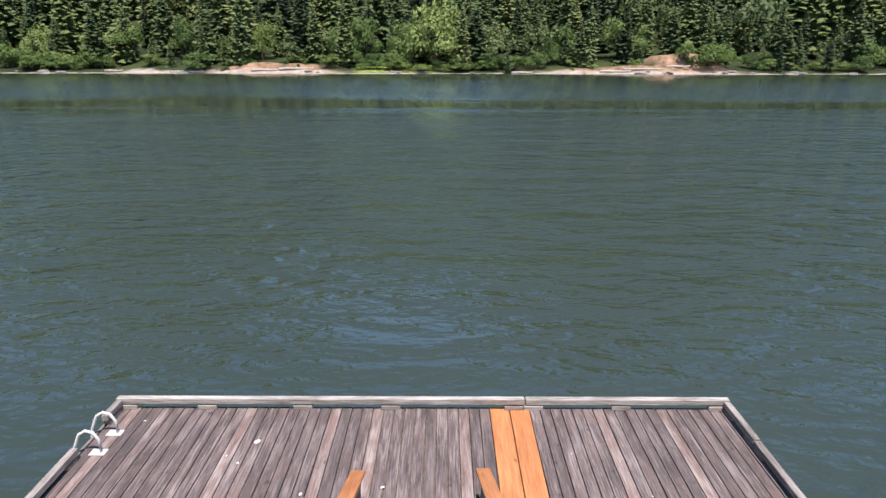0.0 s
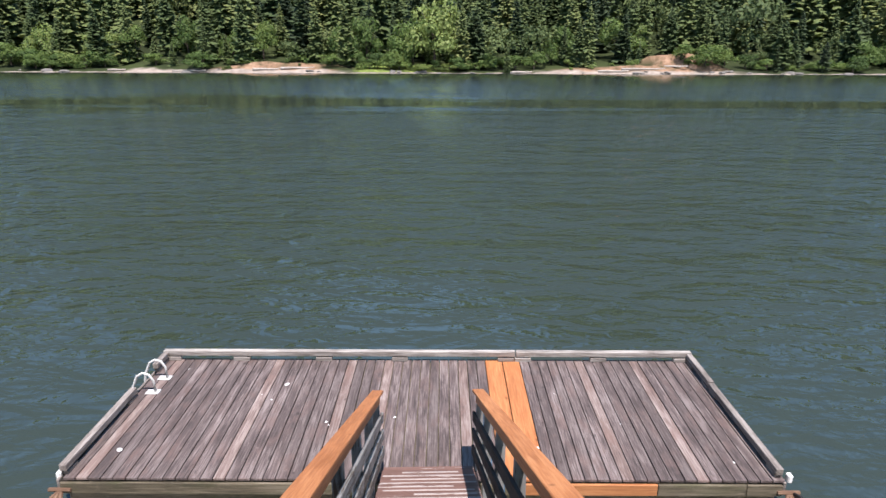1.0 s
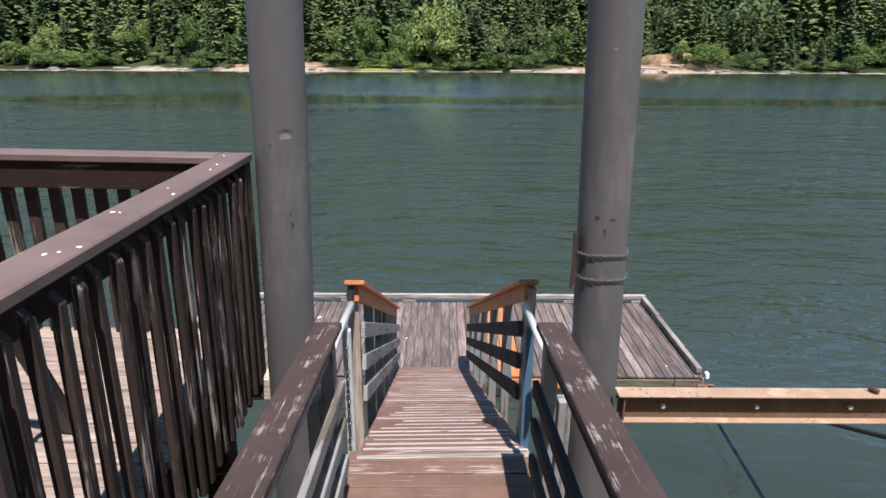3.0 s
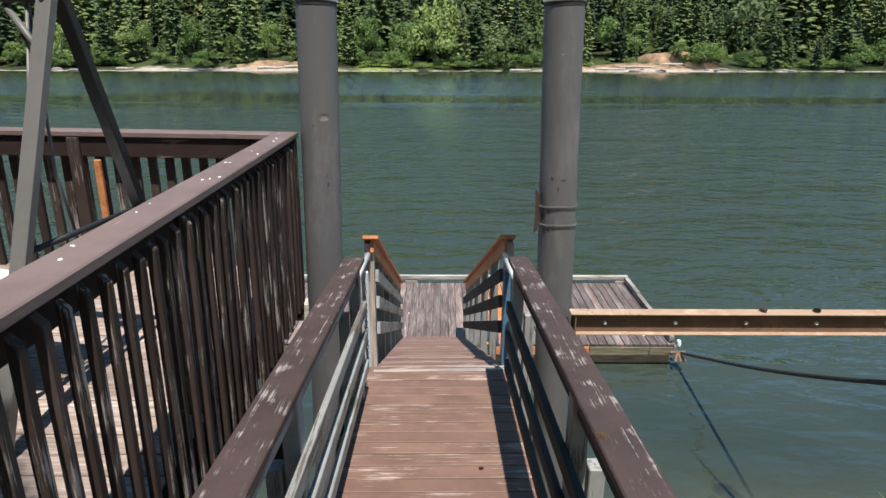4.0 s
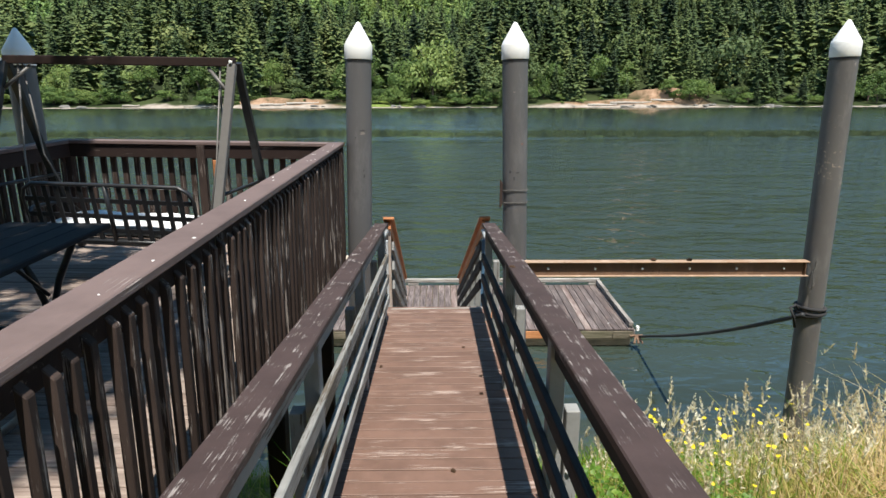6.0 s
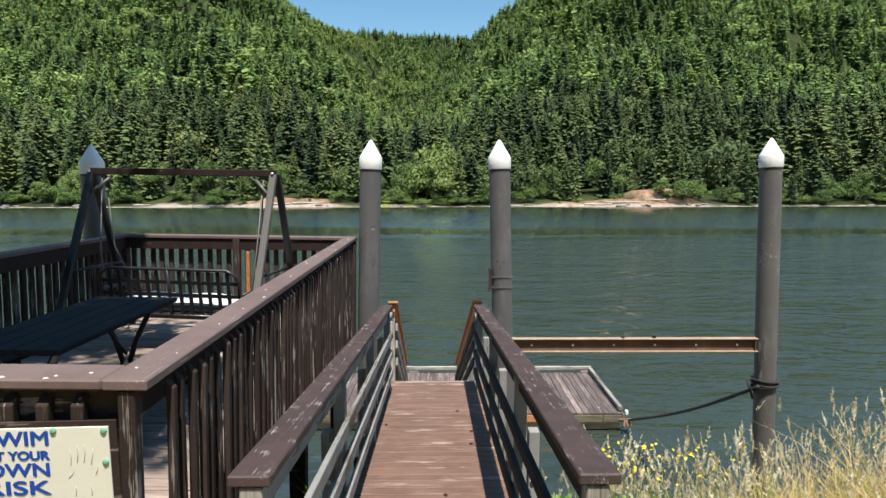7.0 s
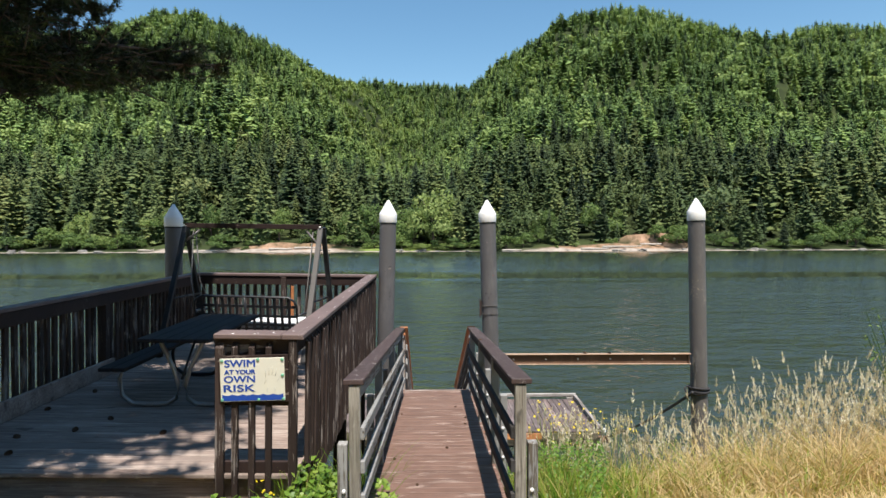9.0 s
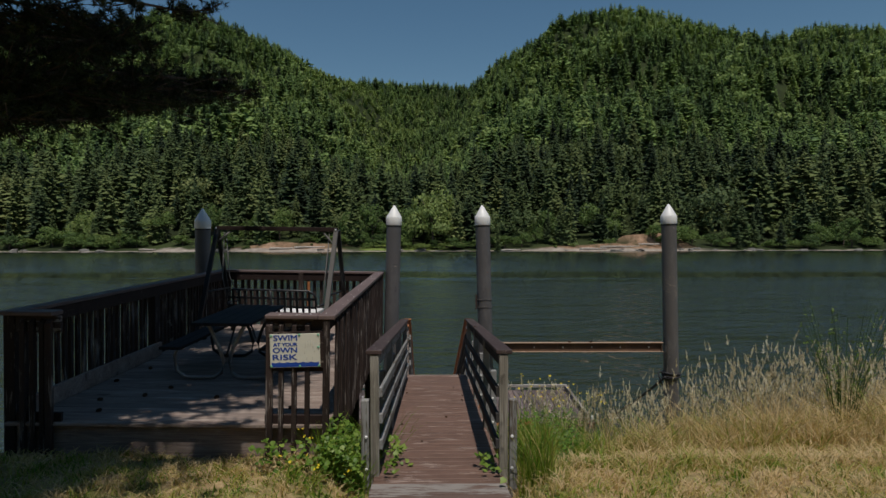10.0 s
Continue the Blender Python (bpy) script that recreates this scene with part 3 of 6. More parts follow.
# ---- steel piles ----
def steel_pile(x, y, tip, base, mat, label, marks=(), lean=0.0):
    """x and y are those of the tip; lean: degrees by which the top tilts towards +x."""
    ob = thing("steel_pile", label, "pile", pose(x - math.tan(radians(lean)) * (tip - base), y, base, 0, lean, 0), "guide piles of the dock")
    h = tip - base
    shaft = put("shaft", lathe("pile_shaft", [(0.148, 0), (0.148, h - 0.40)], mat, 40), ob, None)
    c = h - 0.41
    cap = put("cap", lathe("pile_cap", [(0.156, c), (0.160, c + 0.01), (0.160, c + 0.155), (0.150, c + 0.178), (0.02, c + 0.40), (0.004, c + 0.41)], M_CAP, 40), ob, None, "pointed white plastic cap")
    put("collar", lathe("pile_collar", [(0.151, c - 0.03), (0.151, c + 0.004)], M_RUBBER, 40), cap, None, "dark band under the cap")
    for az, z, w, hh, m in marks:
        a = radians(az)
        bm = bmesh.new()
        def on(u, v):
            return bm.verts.new((0.1486 * math.cos(a + u * w / 0.30), 0.1486 * math.sin(a + u * w / 0.30), z - base + v * hh * 0.5))
        hub = on(0, 0)
        ring = [on(q * math.cos(g), q * math.sin(g)) for g, q in ((i * math.tau / 14, 0.86 + 0.14 * math.sin(i * 1.3 + az)) for i in range(14))]
        for i in range(14):
            bm.faces.new((hub, ring[i], ring[(i + 1) % 14]))
        put("scuff", from_bm("pile_scuff", bm, m), shaft, None, "scraped patch of bare coating")
    return ob


M_SCUFF = plain("pale_scuff", (0.30, 0.26, 0.235), 0.8, 0, 0.5, 40, 0.2)
M_SCUFFRED = plain("red_brown_scuff", (0.23, 0.13, 0.11), 0.7, 0, 0.4, 40, 0.1)
M_RUSTDARK = plain("dark_rusted_plate", (0.055, 0.032, 0.026), 0.8, 0, 0.5, 40, 0.3)
M_SCUFFDARK = plain("dark_scuff", (0.06, 0.055, 0.06), 0.7, 0, 0.4, 40, 0.1)
PILE_TIP = 6.755
steel_pile(-4.855, -0.02, PILE_TIP - 0.06, -2.2, M_PILE, "grey coated steel pile with a pointed white cap", (), 0.6)
steel_pile(-0.965, 0.0, PILE_TIP, -2.2, M_PILE, "grey coated steel pile with a pointed white cap", [(-66, 5.52, 0.075, 0.04, M_SCUFF), (-66, 5.55, 0.10, 0.02, M_SCUFFDARK), (-60, 5.02, 0.025, 0.05, M_SCUFFDARK)], 1.56)
steel_pile(0.822, 0.04, PILE_TIP, -2.2, M_PILE, "grey coated steel pile with chain loops and a pointed white cap", [(-62, 5.385, 0.04, 0.035, M_SCUFFRED), (-118, 5.06, 0.035, 0.035, M_SCUFFDARK), (-84, 5.05, 0.045, 0.02, M_SCUFFDARK), (-100, 4.98, 0.018, 0.05, M_SCUFFDARK), (-100, 5.98, 0.03, 0.012, M_SCUFF)], -1.45)
steel_pile(4.635, 0.05, PILE_TIP + 0.02, -0.6, M_PILEOLD, "flaking grey steel pile with a dented white cap", [(-100, 2.1, 0.2, 0.5, M_SCUFF), (-150, 3.75, 0.06, 0.35, M_SCUFF), (-140, 3.35, 0.05, 0.3, M_SCUFF), (-70, 6.28, 0.03, 0.05, M_SCUFF)], -1.45)


def chain_loop(center, radius, links, mat, name="chain_loop", label="rusty chain looped round a steel pile"):
    ob = thing(name, label, "chain", pose(*center))
    bm = bmesh.new()
    tube_bm(bm, [(0.014 * math.cos(a) * 1.15, 0.0075 * math.sin(a), 0) for a in np.linspace(0, math.tau, 8, endpoint=False)], 0.0023, 5, True)
    me = from_bm("link", bm, mat, True)
    for i in range(links):
        a = i * math.tau / links
        put("link", me, ob, pose(radius * math.cos(a), radius * math.sin(a), 0.006 * math.sin(3 * a), 0 if i % 2 else 80, 0, math.degrees(a) + 90))
    return ob


chain_loop((0.871, 0.04, 4.83), 0.153, 46, M_GREYMETAL)
chain_loop((0.875, 0.04, 4.68), 0.153, 46, M_GREYMETAL)
plate = thing("mooring_plate", "rusty bent steel plate chained to a pile", "plate", pose(0.70, -0.02, 4.79, 0, 0, 12))
bm = bmesh.new()
bmesh.ops.create_grid(bm, x_segments=4, y_segments=6, size=0.5)
for v in bm.verts:
    v.co = Vector((v.co.x * 0.05, 0.02 * math.sin(v.co.x * 3 + v.co.y * 2), v.co.y * 0.30 * (1 - 0.35 * v.co.x)))
bmesh.ops.solidify(bm, geom=bm.faces[:], thickness=0.012)
put("plate_body", from_bm("plate_body", bm, M_RUSTDARK), plate)

# ---- rusty I-beam between two piles ----
beam = thing("steel_beam", "rusty steel I-beam spanning two piles", "beam", pose(2.735, -0.155, 3.873))
L = 3.46
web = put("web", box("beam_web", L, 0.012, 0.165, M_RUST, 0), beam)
put("top_flange", box("beam_flange_top", L + 0.02, 0.11, 0.012, M_RUSTSUNLIT, 0.003), beam, pose(0, 0, 0.089))
put("bottom_flange", box("beam_flange_bottom", L + 0.02, 0.11, 0.012, M_RUSTSUNLIT, 0.003), beam, pose(0, 0, -0.089))
bolt_me = lathe("bolt_head", [(0.016, 0), (0.016, 0.012), (0.011, 0.017)], M_CAP, 6, False)
for k in range(6):
    put("bolt", bolt_me, web, pose(-1.45 + k * 0.58, -0.006, 0.0, 90, 0, 0), "pale bolt head")
for sx in (-1, 1):
    put("stiffener", box("beam_stiffener", 0.012, 0.09, 0.16, M_RUST, 0.002), beam, pose(sx * (L / 2 - 0.03), 0, 0))

drop = thing("hanging_chain", "short rusty chain end hanging on the flaking pile", "chain", pose(4.60, -0.115, 3.90))
drop_link = tube("drop_link", [(0.012 * math.cos(a), 0, 0.021 * math.sin(a)) for a in np.linspace(0, math.tau, 8, endpoint=False)], 0.0045, M_GREYMETAL, 5, True)
for i in range(13):
    put("link", drop_link, drop, pose(0.012 * math.sin(i * 0.9), 0.006 * (i % 3), 0.05 - i * 0.033, 0, 0, 0 if i % 2 else 85))

# ---- mooring line from pile to dock corner ----
P0, P1 = Vector((4.53, -0.14, 3.25)), Vector((4.64, 6.05, 0.30))
pts = [P0.lerp(P1, k / 24) - Vector((0, 0, 0.13 * math.sin(math.pi * k / 24) * (1 - 0.4 * k / 24))) for k in range(25)]
line = tagged(new("mooring_line", tube("mooring_line", pts, 0.029, M_RUBBER, 8)), "sagging black mooring hose from pile to dock", "mooring line")
wrap = thing("mooring_knot", "black rope wrapped round the pile", "rope", pose(4.724, 0.05, 3.25))
for k, (dz, tilt) in enumerate(((0, 6), (0.045, -4), (-0.04, 9))):
    put("turn", tube("rope_turn", [(0.171 * math.cos(a), 0.171 * math.sin(a), 0.171 * math.sin(a + k) * math.tan(radians(tilt))) for a in np.linspace(0, math.tau, 24, endpoint=False)], 0.021, M_TWINE, 6, True), wrap, pose(0, 0, dz))
put("tail", tube("rope_tail", [(-0.19, -0.06, 0.03), (-0.25, -0.1, 0.10), (-0.30, -0.08, 0.06), (-0.27, -0.12, -0.05), (-0.22, -0.10, -0.2)], 0.018, M_TWINE, 6), wrap)

# ---- floating dock ----
FX0, FX1, FY0, FY1, FZ = -5.21, 4.51, 6.09, 9.45, 0.47
dock = thing("floating_dock", "weathered grey plank floating dock with curb rails", "dock", pose(0, 0, 0))
put("float_frame", box("float_frame", FX1 - FX0 - 0.06, FY1 - FY0 - 0.1, 0.40, M_FASCIA, 0.02), dock, pose((FX0 + FX1) / 2, (FY0 + FY1) / 2 + 0.03, 0.215), "dark mossy timber float frame")
LIGHT = 0.168
x = FX0 + 0.05
random.seed(4)
while x < FX1 - 0.05:
    orange = 0.65 < x < 1.20
    w = 0.302 if orange else LIGHT - 0.014
    mat = M_ORANGE if orange else (M_FLOATRED if random.random() < 0.08 else M_FLOAT)
    ob = put("plank", box("dock_plank", w, FY1 - FY0 - 0.03, 0.038, mat, 0.004), dock, pose(x + w / 2, (FY0 + FY1) / 2, FZ - 0.019 + random.uniform(-0.003, 0.003), 0, random.uniform(-.3, .3), random.uniform(-.06, .06)), "new orange-stained plank" if orange else "")
    x += w + 0.014
yb = FY1 - 0.05
BLOCK = 0.075
for a, b in ((FX0, 1.265), (1.28, FX1)):
    put("curb", box("dock_curb_back", b - a, 0.10, 0.10, M_CURB, 0.008), dock, pose((a + b) / 2, yb, FZ + BLOCK + 0.05 + 0.02), "silvery curb rail")
for xx in (FX0 + 0.16, -3.78, -2.26, -0.86, 1.10, 1.41, 2.80, FX1 - 0.17):
    put("curb_block", box("dock_block", 0.30, 0.09, BLOCK - 0.002, M_CURB, 0.006), dock, pose(xx, yb - 0.01, FZ + BLOCK / 2 - 0.001))
for a, b, s in ((FY0 + 0.05, 8.12, -1), (8.90, FY1 - 0.11, -1), (FY0 + 0.05, 8.36, 1), (8.375, FY1 - 0.11, 1)):
    xx = (FX0 + 0.05) if s < 0 else (FX1 - 0.05)
    put("curb", box("dock_curb_side", 0.10, b - a, 0.10, M_CURB_Y, 0.008), dock, pose(xx, (a + b) / 2, FZ + BLOCK + 0.05 - (0.02 if (s > 0 and a < 7) else 0)), "grey side curb rail")
    for yy in (a + 0.15, b - 0.15):
        put("curb_block", box("dock_block_side", 0.09, 0.24, BLOCK - 0.02, M_CURB_Y, 0.006), dock, pose(xx, yy, FZ + BLOCK / 2 - 0.01))
for a, b, m, lab in ((FX0 + 0.02, -0.9, M_FASCIA, ""), (0.45, 0.91, M_FASCIA, ""), (0.92, 2.82, M_ORANGE_X, "new orange-stained fascia board"), (2.83, FX1 - 0.5, M_FASCIA, ""), (FX1 - 0.49, FX1 - 0.02, M_FASCIA, "")):
    put("fascia", box("dock_fascia", b - a, 0.04, 0.17, m, 0.005), dock, pose((a + b) / 2, FY0 - 0.012, FZ - 0.135), lab)
for s, xx in ((-1, FX0 - 0.02), (1, FX1 + 0.02)):
    put("fascia", box("dock_fascia_side", 0.04, FY1 - FY0, 0.19, M_CURB_Y, 0.005), dock, pose(xx, (FY0 + FY1) / 2, FZ - 0.12))
for xx, lab in ((FX0 + 0.02, "rusty corner bracket"), (FX1 + 0.06, "rusty corner bracket")):
    bm = bmesh.new()
    for ang in (-35, 0, 35):
        tube_bm(bm, [(0, 0, 0), (0.10 * math.sin(radians(ang)), -0.12, -0.02), (0.17 * math.sin(radians(ang)), -0.22, -0.09)], 0.026, 6)
    tube_bm(bm, [(-0.15, -0.02, 0.02), (0.15, -0.02, 0.02)], 0.03, 6)
    put("bracket", from_bm("corner_bracket", bm, M_RUST), dock, pose(xx, FY0 - 0.02, 0.30), lab)
    put("corner_pad", box("corner_pad", 0.07, 0.10, 0.13, M_CAP, 0.02), dock, pose(xx + (0.06 if xx > 0 else -0.06), FY0 + 0.10, FZ - 0.02), "white rubber corner pad")

# droppings and shell fragments lie on the boards as pale flakes
flake_me = lathe("flake", [(0.05, 0), (0.035, 0.004), (0.008, 0.006)], M_CAP, 7, False)

# ---- swim ladder ----
ladder = thing("swim_ladder", "white metal swim ladder with two hooped grab rails", "ladder", pose(-4.98, 8.48, FZ))
for dy in (-0.23, 0.23):
    put("grab_rail", tube("ladder_rail", [(0.10, dy, 0.01), (0.09, dy, 0.22), (0.03, dy, 0.33), (-0.07, dy, 0.36), (-0.17, dy, 0.30), (-0.27, dy, 0.08), (-0.33, dy, -0.25), (-0.35, dy, -0.75)], 0.022, M_PIPE, 10), ladder)
    put("foot_plate", box("ladder_foot", 0.22, 0.14, 0.014, M_PIPE, 0.003), ladder, pose(0.06, dy, 0.008))
for k in range(3):
    put("rung", tube("ladder_rung", [(-0.335, -0.23, -0.2 - 0.24 * k), (-0.335, 0.23, -0.2 - 0.24 * k)], 0.018, M_PIPE, 8), ladder)


# ---- gangway down to the dock ----
GY0, GY1, GZ0, GZ1 = 0.26, 6.20, 3.19, 0.545
GSLOPE = (GZ0 - GZ1) / (GY1 - GY0)
GTILT = -math.degrees(math.atan(GSLOPE))
gang = thing("gangway", "steep wooden gangway with grey rails and orange handrail tops", "gangway", pose(-0.073, GY0, 0, 0, 0, 1.76))
GLEN = GY1 - GY0


def gz(y):
    return GZ0 - GSLOPE * y


n_treads = 40
random.seed(7)
for k in range(n_treads):
    y = (k + 0.5) * GLEN / n_treads
    lie = pose(random.uniform(-.006, .006), y, gz(y) - 0.018, GTILT + random.uniform(4, 8), 0, 0)
    put("tread", box("gang_tread", 1.24, GLEN / n_treads * 0.92, 0.036, M_GANG, 0.006), gang, lie)
    # paint trodden off the front of each tread
    ln = random.choice((0.75, 0.95, 1.1, 1.18, 1.2))
    put("worn_edge", box("gang_edge", ln, random.uniform(0.028, 0.058), 0.006, M_TREADWORN, 0.002), gang, lie @ pose(random.uniform(-1, 1) * (1.22 - ln) / 2, random.uniform(-0.044, -0.034), 0.0185, 0, 0, random.uniform(-.25, .25)), "pale bare wood at the tread's edge")
for s in (-1, 1):
    put("stringer", box("gang_stringer", 0.05, GLEN / math.cos(radians(GTILT)), 0.20, M_GREYRAIL, 0.005), gang, pose(s * 0.60, GLEN / 2, gz(GLEN / 2) - 0.15, GTILT, 0, 0), "grey sloped side beam")
TOP0, TOP1 = Vector((0, 0.57, 4.30)), Vector((0, 6.09, 1.67))


def gtop(y):
    return TOP0.z + (TOP1.z - TOP0.z) * (y - TOP0.y) / (TOP1.y - TOP0.y)


for s in (-1, 1):
    xs = s * 0.64
    put("handrail", box("gang_cap", 0.15, (TOP1 - TOP0).length + 0.02, 0.036, M_ORANGE, 0.005), gang, beam_between((xs + s * 0.02, TOP0.y, TOP0.z), (xs + s * 0.02, TOP1.y, TOP1.z)), "orange-stained handrail board")
    put("handrail_side", box("gang_cap_side", 0.036, (TOP1 - TOP0).length - 0.04, 0.13, M_ORANGE, 0.004), gang, beam_between((xs + s * 0.01, TOP0.y + 0.03, TOP0.z - 0.095), (xs + s * 0.01, TOP1.y - 0.01, TOP1.z - 0.095)), "orange-stained board under the handrail")
    for drop in (0.40, 0.68, 0.96):
        put("mid_rail", box("gang_rail", 0.036, (TOP1 - TOP0).length - 0.02, 0.125, M_SHADERAIL if s > 0 else M_GREYRAIL, 0.005), gang, beam_between((xs - s * 0.03, TOP0.y + 0.02, TOP0.z - drop * 1.0), (xs - s * 0.03, TOP1.y - 0.02, TOP1.z - drop * 0.94)))
    for k, y in enumerate((0.66, 1.78, 2.88, 3.97, 5.05, 6.03)):
        zt, zb = gtop(y) - 0.035, gz(y) - 0.26
        put("post", box("gang_post", 0.09, 0.09, zt - zb, M_PALEPOST if k == 0 else M_GREYPOST, 0.006), gang, pose(xs + s * 0.045, y, (zt + zb) / 2), "pale timber end post" if k == 0 else "")
        put("diagonal_brace", tube("gang_brace", [(xs + s * 0.11, y + 0.5, gtop(y + 0.5) - 0.2) if k < 5 else (xs + s * .11, y, gtop(y) - .2), (xs + s * 0.11, y, gz(y) + 0.1)], 0.018, M_PIPE if s < 0 else M_SHADEBLUE, 8), gang, None, "pale tube brace" if s < 0 else "tube brace with bluish shade painted in")
for xs, mat, words in ((-0.69, M_WHITEPOST, "chalky grey hinge upright"), (0.625, M_SHADEBLUE, "hinge upright with bluish shade painted in")):
    put("hinge_upright", box("gang_upright", 0.062, 0.05, 1.30, mat, 0.006), gang, pose(xs, 0.25, 3.42), words)
put("end_board", box("gang_end", 1.22, 0.16, 0.05, M_GANG, 0.01), gang, pose(0, GLEN + 0.02, GZ1 - 0.035, -6, 0, 0))
put("hinge_board", box("gang_hinge", 1.24, 0.14, 0.04, M_CURB, 0.008), gang, pose(0, -0.02, GZ0 + 0.005, -14, 0, 0), "pale worn hinge board")

# ---- boardwalk from the bank to the gangway ----
BY0, BY1 = -7.55, 0.22
BS = 0.0885
BT = -math.degrees(math.atan(BS))
BX = -0.03
walkway = thing("boardwalk", "brown painted boardwalk with worn brown rail caps", "boardwalk", pose(BX, -6.46, 0, 0, 0, 0.67))


def bz(y):
    """Height of the boards at y, counted from the near posts."""
    return 3.81 - BS * y


random.seed(11)
w = 0.145
y = BY0 + 6.46
k = 0
while y < BY1 + 6.46 - 0.05:
    mat = M_GREYBOARD if y < -0.25 else M_BOARDWALK
    put("plank", box("walk_plank", 1.28, w - 0.010, 0.038, mat, 0.004), walkway, pose(random.uniform(-.006, .006), y + w / 2, bz(y + w / 2) - 0.019 + random.uniform(-.002, .002), BT, random.uniform(-.15, .15), 0), "grey worn entry board" if y < -0.25 else "")
    y += w
LEN = BY1 - BY0
for s in (-1, 1):
    put("stringer", box("walk_stringer", 0.06, LEN - 0.05, 0.22, M_BROWNBOARD, 0.005), walkway, pose(s * 0.56, (BY0 + BY1) / 2 + 6.46, bz((BY0 + BY1) / 2 + 6.46) - 0.155, BT, 0, 0))
    ya, yb2 = 0.0, 6.23
    za, zb = 5.065, 4.465
    xs = s * 0.633
    put("rail_cap", box("walk_cap", 0.158, yb2 - ya + 0.03, 0.042, M_BROWNRAIL, 0.006), walkway, beam_between((xs + s * 0.01, ya, za - 0.02), (xs + s * 0.01, yb2, zb - 0.02)), "worn brown painted rail cap")
    put("rail_board", box("walk_rail_board", 0.04, yb2 - ya, 0.14, M_SHADERAIL if s > 0 else M_GREYRAIL, 0.005), walkway, beam_between((xs + s * 0.005, ya + 0.02, za - 0.118), (xs + s * 0.005, yb2 - 0.02, zb - 0.118)))
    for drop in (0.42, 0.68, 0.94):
        put("mid_rail", box("walk_rail", 0.036, yb2 - ya, 0.095, M_SHADERAIL if s > 0 else M_GREYRAIL, 0.005), walkway, beam_between((xs - s * 0.055, ya + 0.0, za - drop), (xs - s * 0.055, yb2, zb - drop)))
    for k, yy in enumerate((0.05, 2.05, 4.05, 6.12)):
        zt = za + (zb - za) * yy / yb2 - 0.045
        zl = bz(yy) - 0.45 if k else bz(yy) - 0.50
        put("post", box("walk_post", 0.085, 0.085, zt - zl, M_RAWPOST if k == 0 else M_GREYPOST, 0.006), walkway, pose(xs + s * 0.005, yy, (zt + zl) / 2), "raw timber end post" if k == 0 else "")
        side_timber = put("post_plate", box("walk_post_plate", 0.075, 0.09, 1.10, M_GREYPOST, 0.005), walkway, pose(xs + s * 0.10, yy, bz(yy) + 0.21), "grey bolted side timber")
        for dz in (0.08, 0.40):
            put("bolt", bolt_me, side_timber, pose(-s * 0.012, -0.045, dz - 0.21, 90, 0, 0))
for yy in (2.05, 4.2, 6.3):
    put("cross_beam", box("walk_cross_beam", 1.7, 0.10, 0.20, M_BROWNBOARD, 0.006), walkway, pose(0, yy, bz(yy) - 0.36))
    for s in (-1, 1):
        put("pier_post", box("walk_pier_post", 0.14, 0.14, 3.2, M_BROWNBOARD, 0.01), walkway, pose(s * 0.62, yy + 0.02, bz(yy) - 0.36 - 1.6))

# pale handrail tubes that join the two rails
for s in (-1, 1):
    p = [(-0.10 + s * 0.66, -0.28, 4.22), (-0.115 + s * 0.66, 0.15, 4.18), (-0.118 + s * 0.66, 0.82, 4.12)]
    tagged(new("link_rail", tube("link_rail", p, 0.026, M_PIPE, 10)), "pale tube joining boardwalk and gangway rails", "handrail", "link rails")
hang = thing("hanging_chain", "black chain hanging on the gangway end post", "chain", pose(-0.765, 0.475, 3.72))
for i in range(26):
    put("link", tube("hang_link", [(0.010 * math.cos(a), 0, 0.019 * math.sin(a)) for a in np.linspace(0, math.tau, 8, endpoint=False)], 0.0038, M_BLACK, 5, True) if i == 0 else bpy.data.meshes["hang_link"], hang, pose(0.004 * math.sin(i), -0.058, 0.27 - i * 0.031, 0, 0, 0 if i % 2 else 85))

# ---- viewing deck with railing ----
DZ, CAPZ = 4.28, 5.395
DW, DL = 3.32, 6.33
SETTLED = pose(-1.07, -6.3, 5.38) @ pose(0, 0, 0, 0, 1.0, 0) @ pose(1.07, 6.3, -5.38)  # the deck has sunk on the boardwalk's side
deck = thing("viewing_deck", "raised timber deck with dark brown baluster railings", "deck", SETTLED @ pose(-1.07, -6.29, 0, 0, 0, 1.06))
random.seed(15)
y = 0.06
while y < DL - 0.12:
    put("plank", box("deck_plank", DW - 0.14, 0.138, 0.038, M_DECKPLANK, 0.004), deck, pose(-DW / 2, y + 0.07, DZ - 0.019 + random.uniform(-.002, .002), 0, 0, random.uniform(-.05, .05)))
    y += 0.146
for xx in (-0.065, -DW + 0.065):
    put("rim_joist", box("deck_rim", 0.04, DL - 0.1, 0.25, M_BROWNBOARD, 0.004), deck, pose(xx, DL / 2, DZ - 0.165))
for yy, mm in ((0.035, M_DECKPLANK), (DL - 0.09, M_BROWNBOARD)):
    put("rim_board", box("deck_rim_cross", DW - 0.18, 0.04, 0.46, mm, 0.004), deck, pose(-DW / 2, yy, DZ - 0.27))
put("edge_board", box("deck_edge_board", DW - 0.10, 0.10, 0.036, M_DECKPLANK, 0.005), deck, pose(-DW / 2, 0.0, DZ - 0.016), "worn front edge board")
for yy in (1.6, 3.2, 4.8, 6.1):
    put("joist", box("deck_joist", DW - 0.2, 0.06, 0.22, M_BROWNBOARD, 0.004), deck, pose(-DW / 2, yy, DZ - 0.155))
for xx in (-0.25, -DW + 0.25):
    for yy in (1.2, 3.6, 6.05):
        put("pier_post", box("deck_pier", 0.16, 0.16, 3.6, M_BROWNBOARD, 0.01), deck, pose(xx, yy, DZ - 0.27 - 1.8))
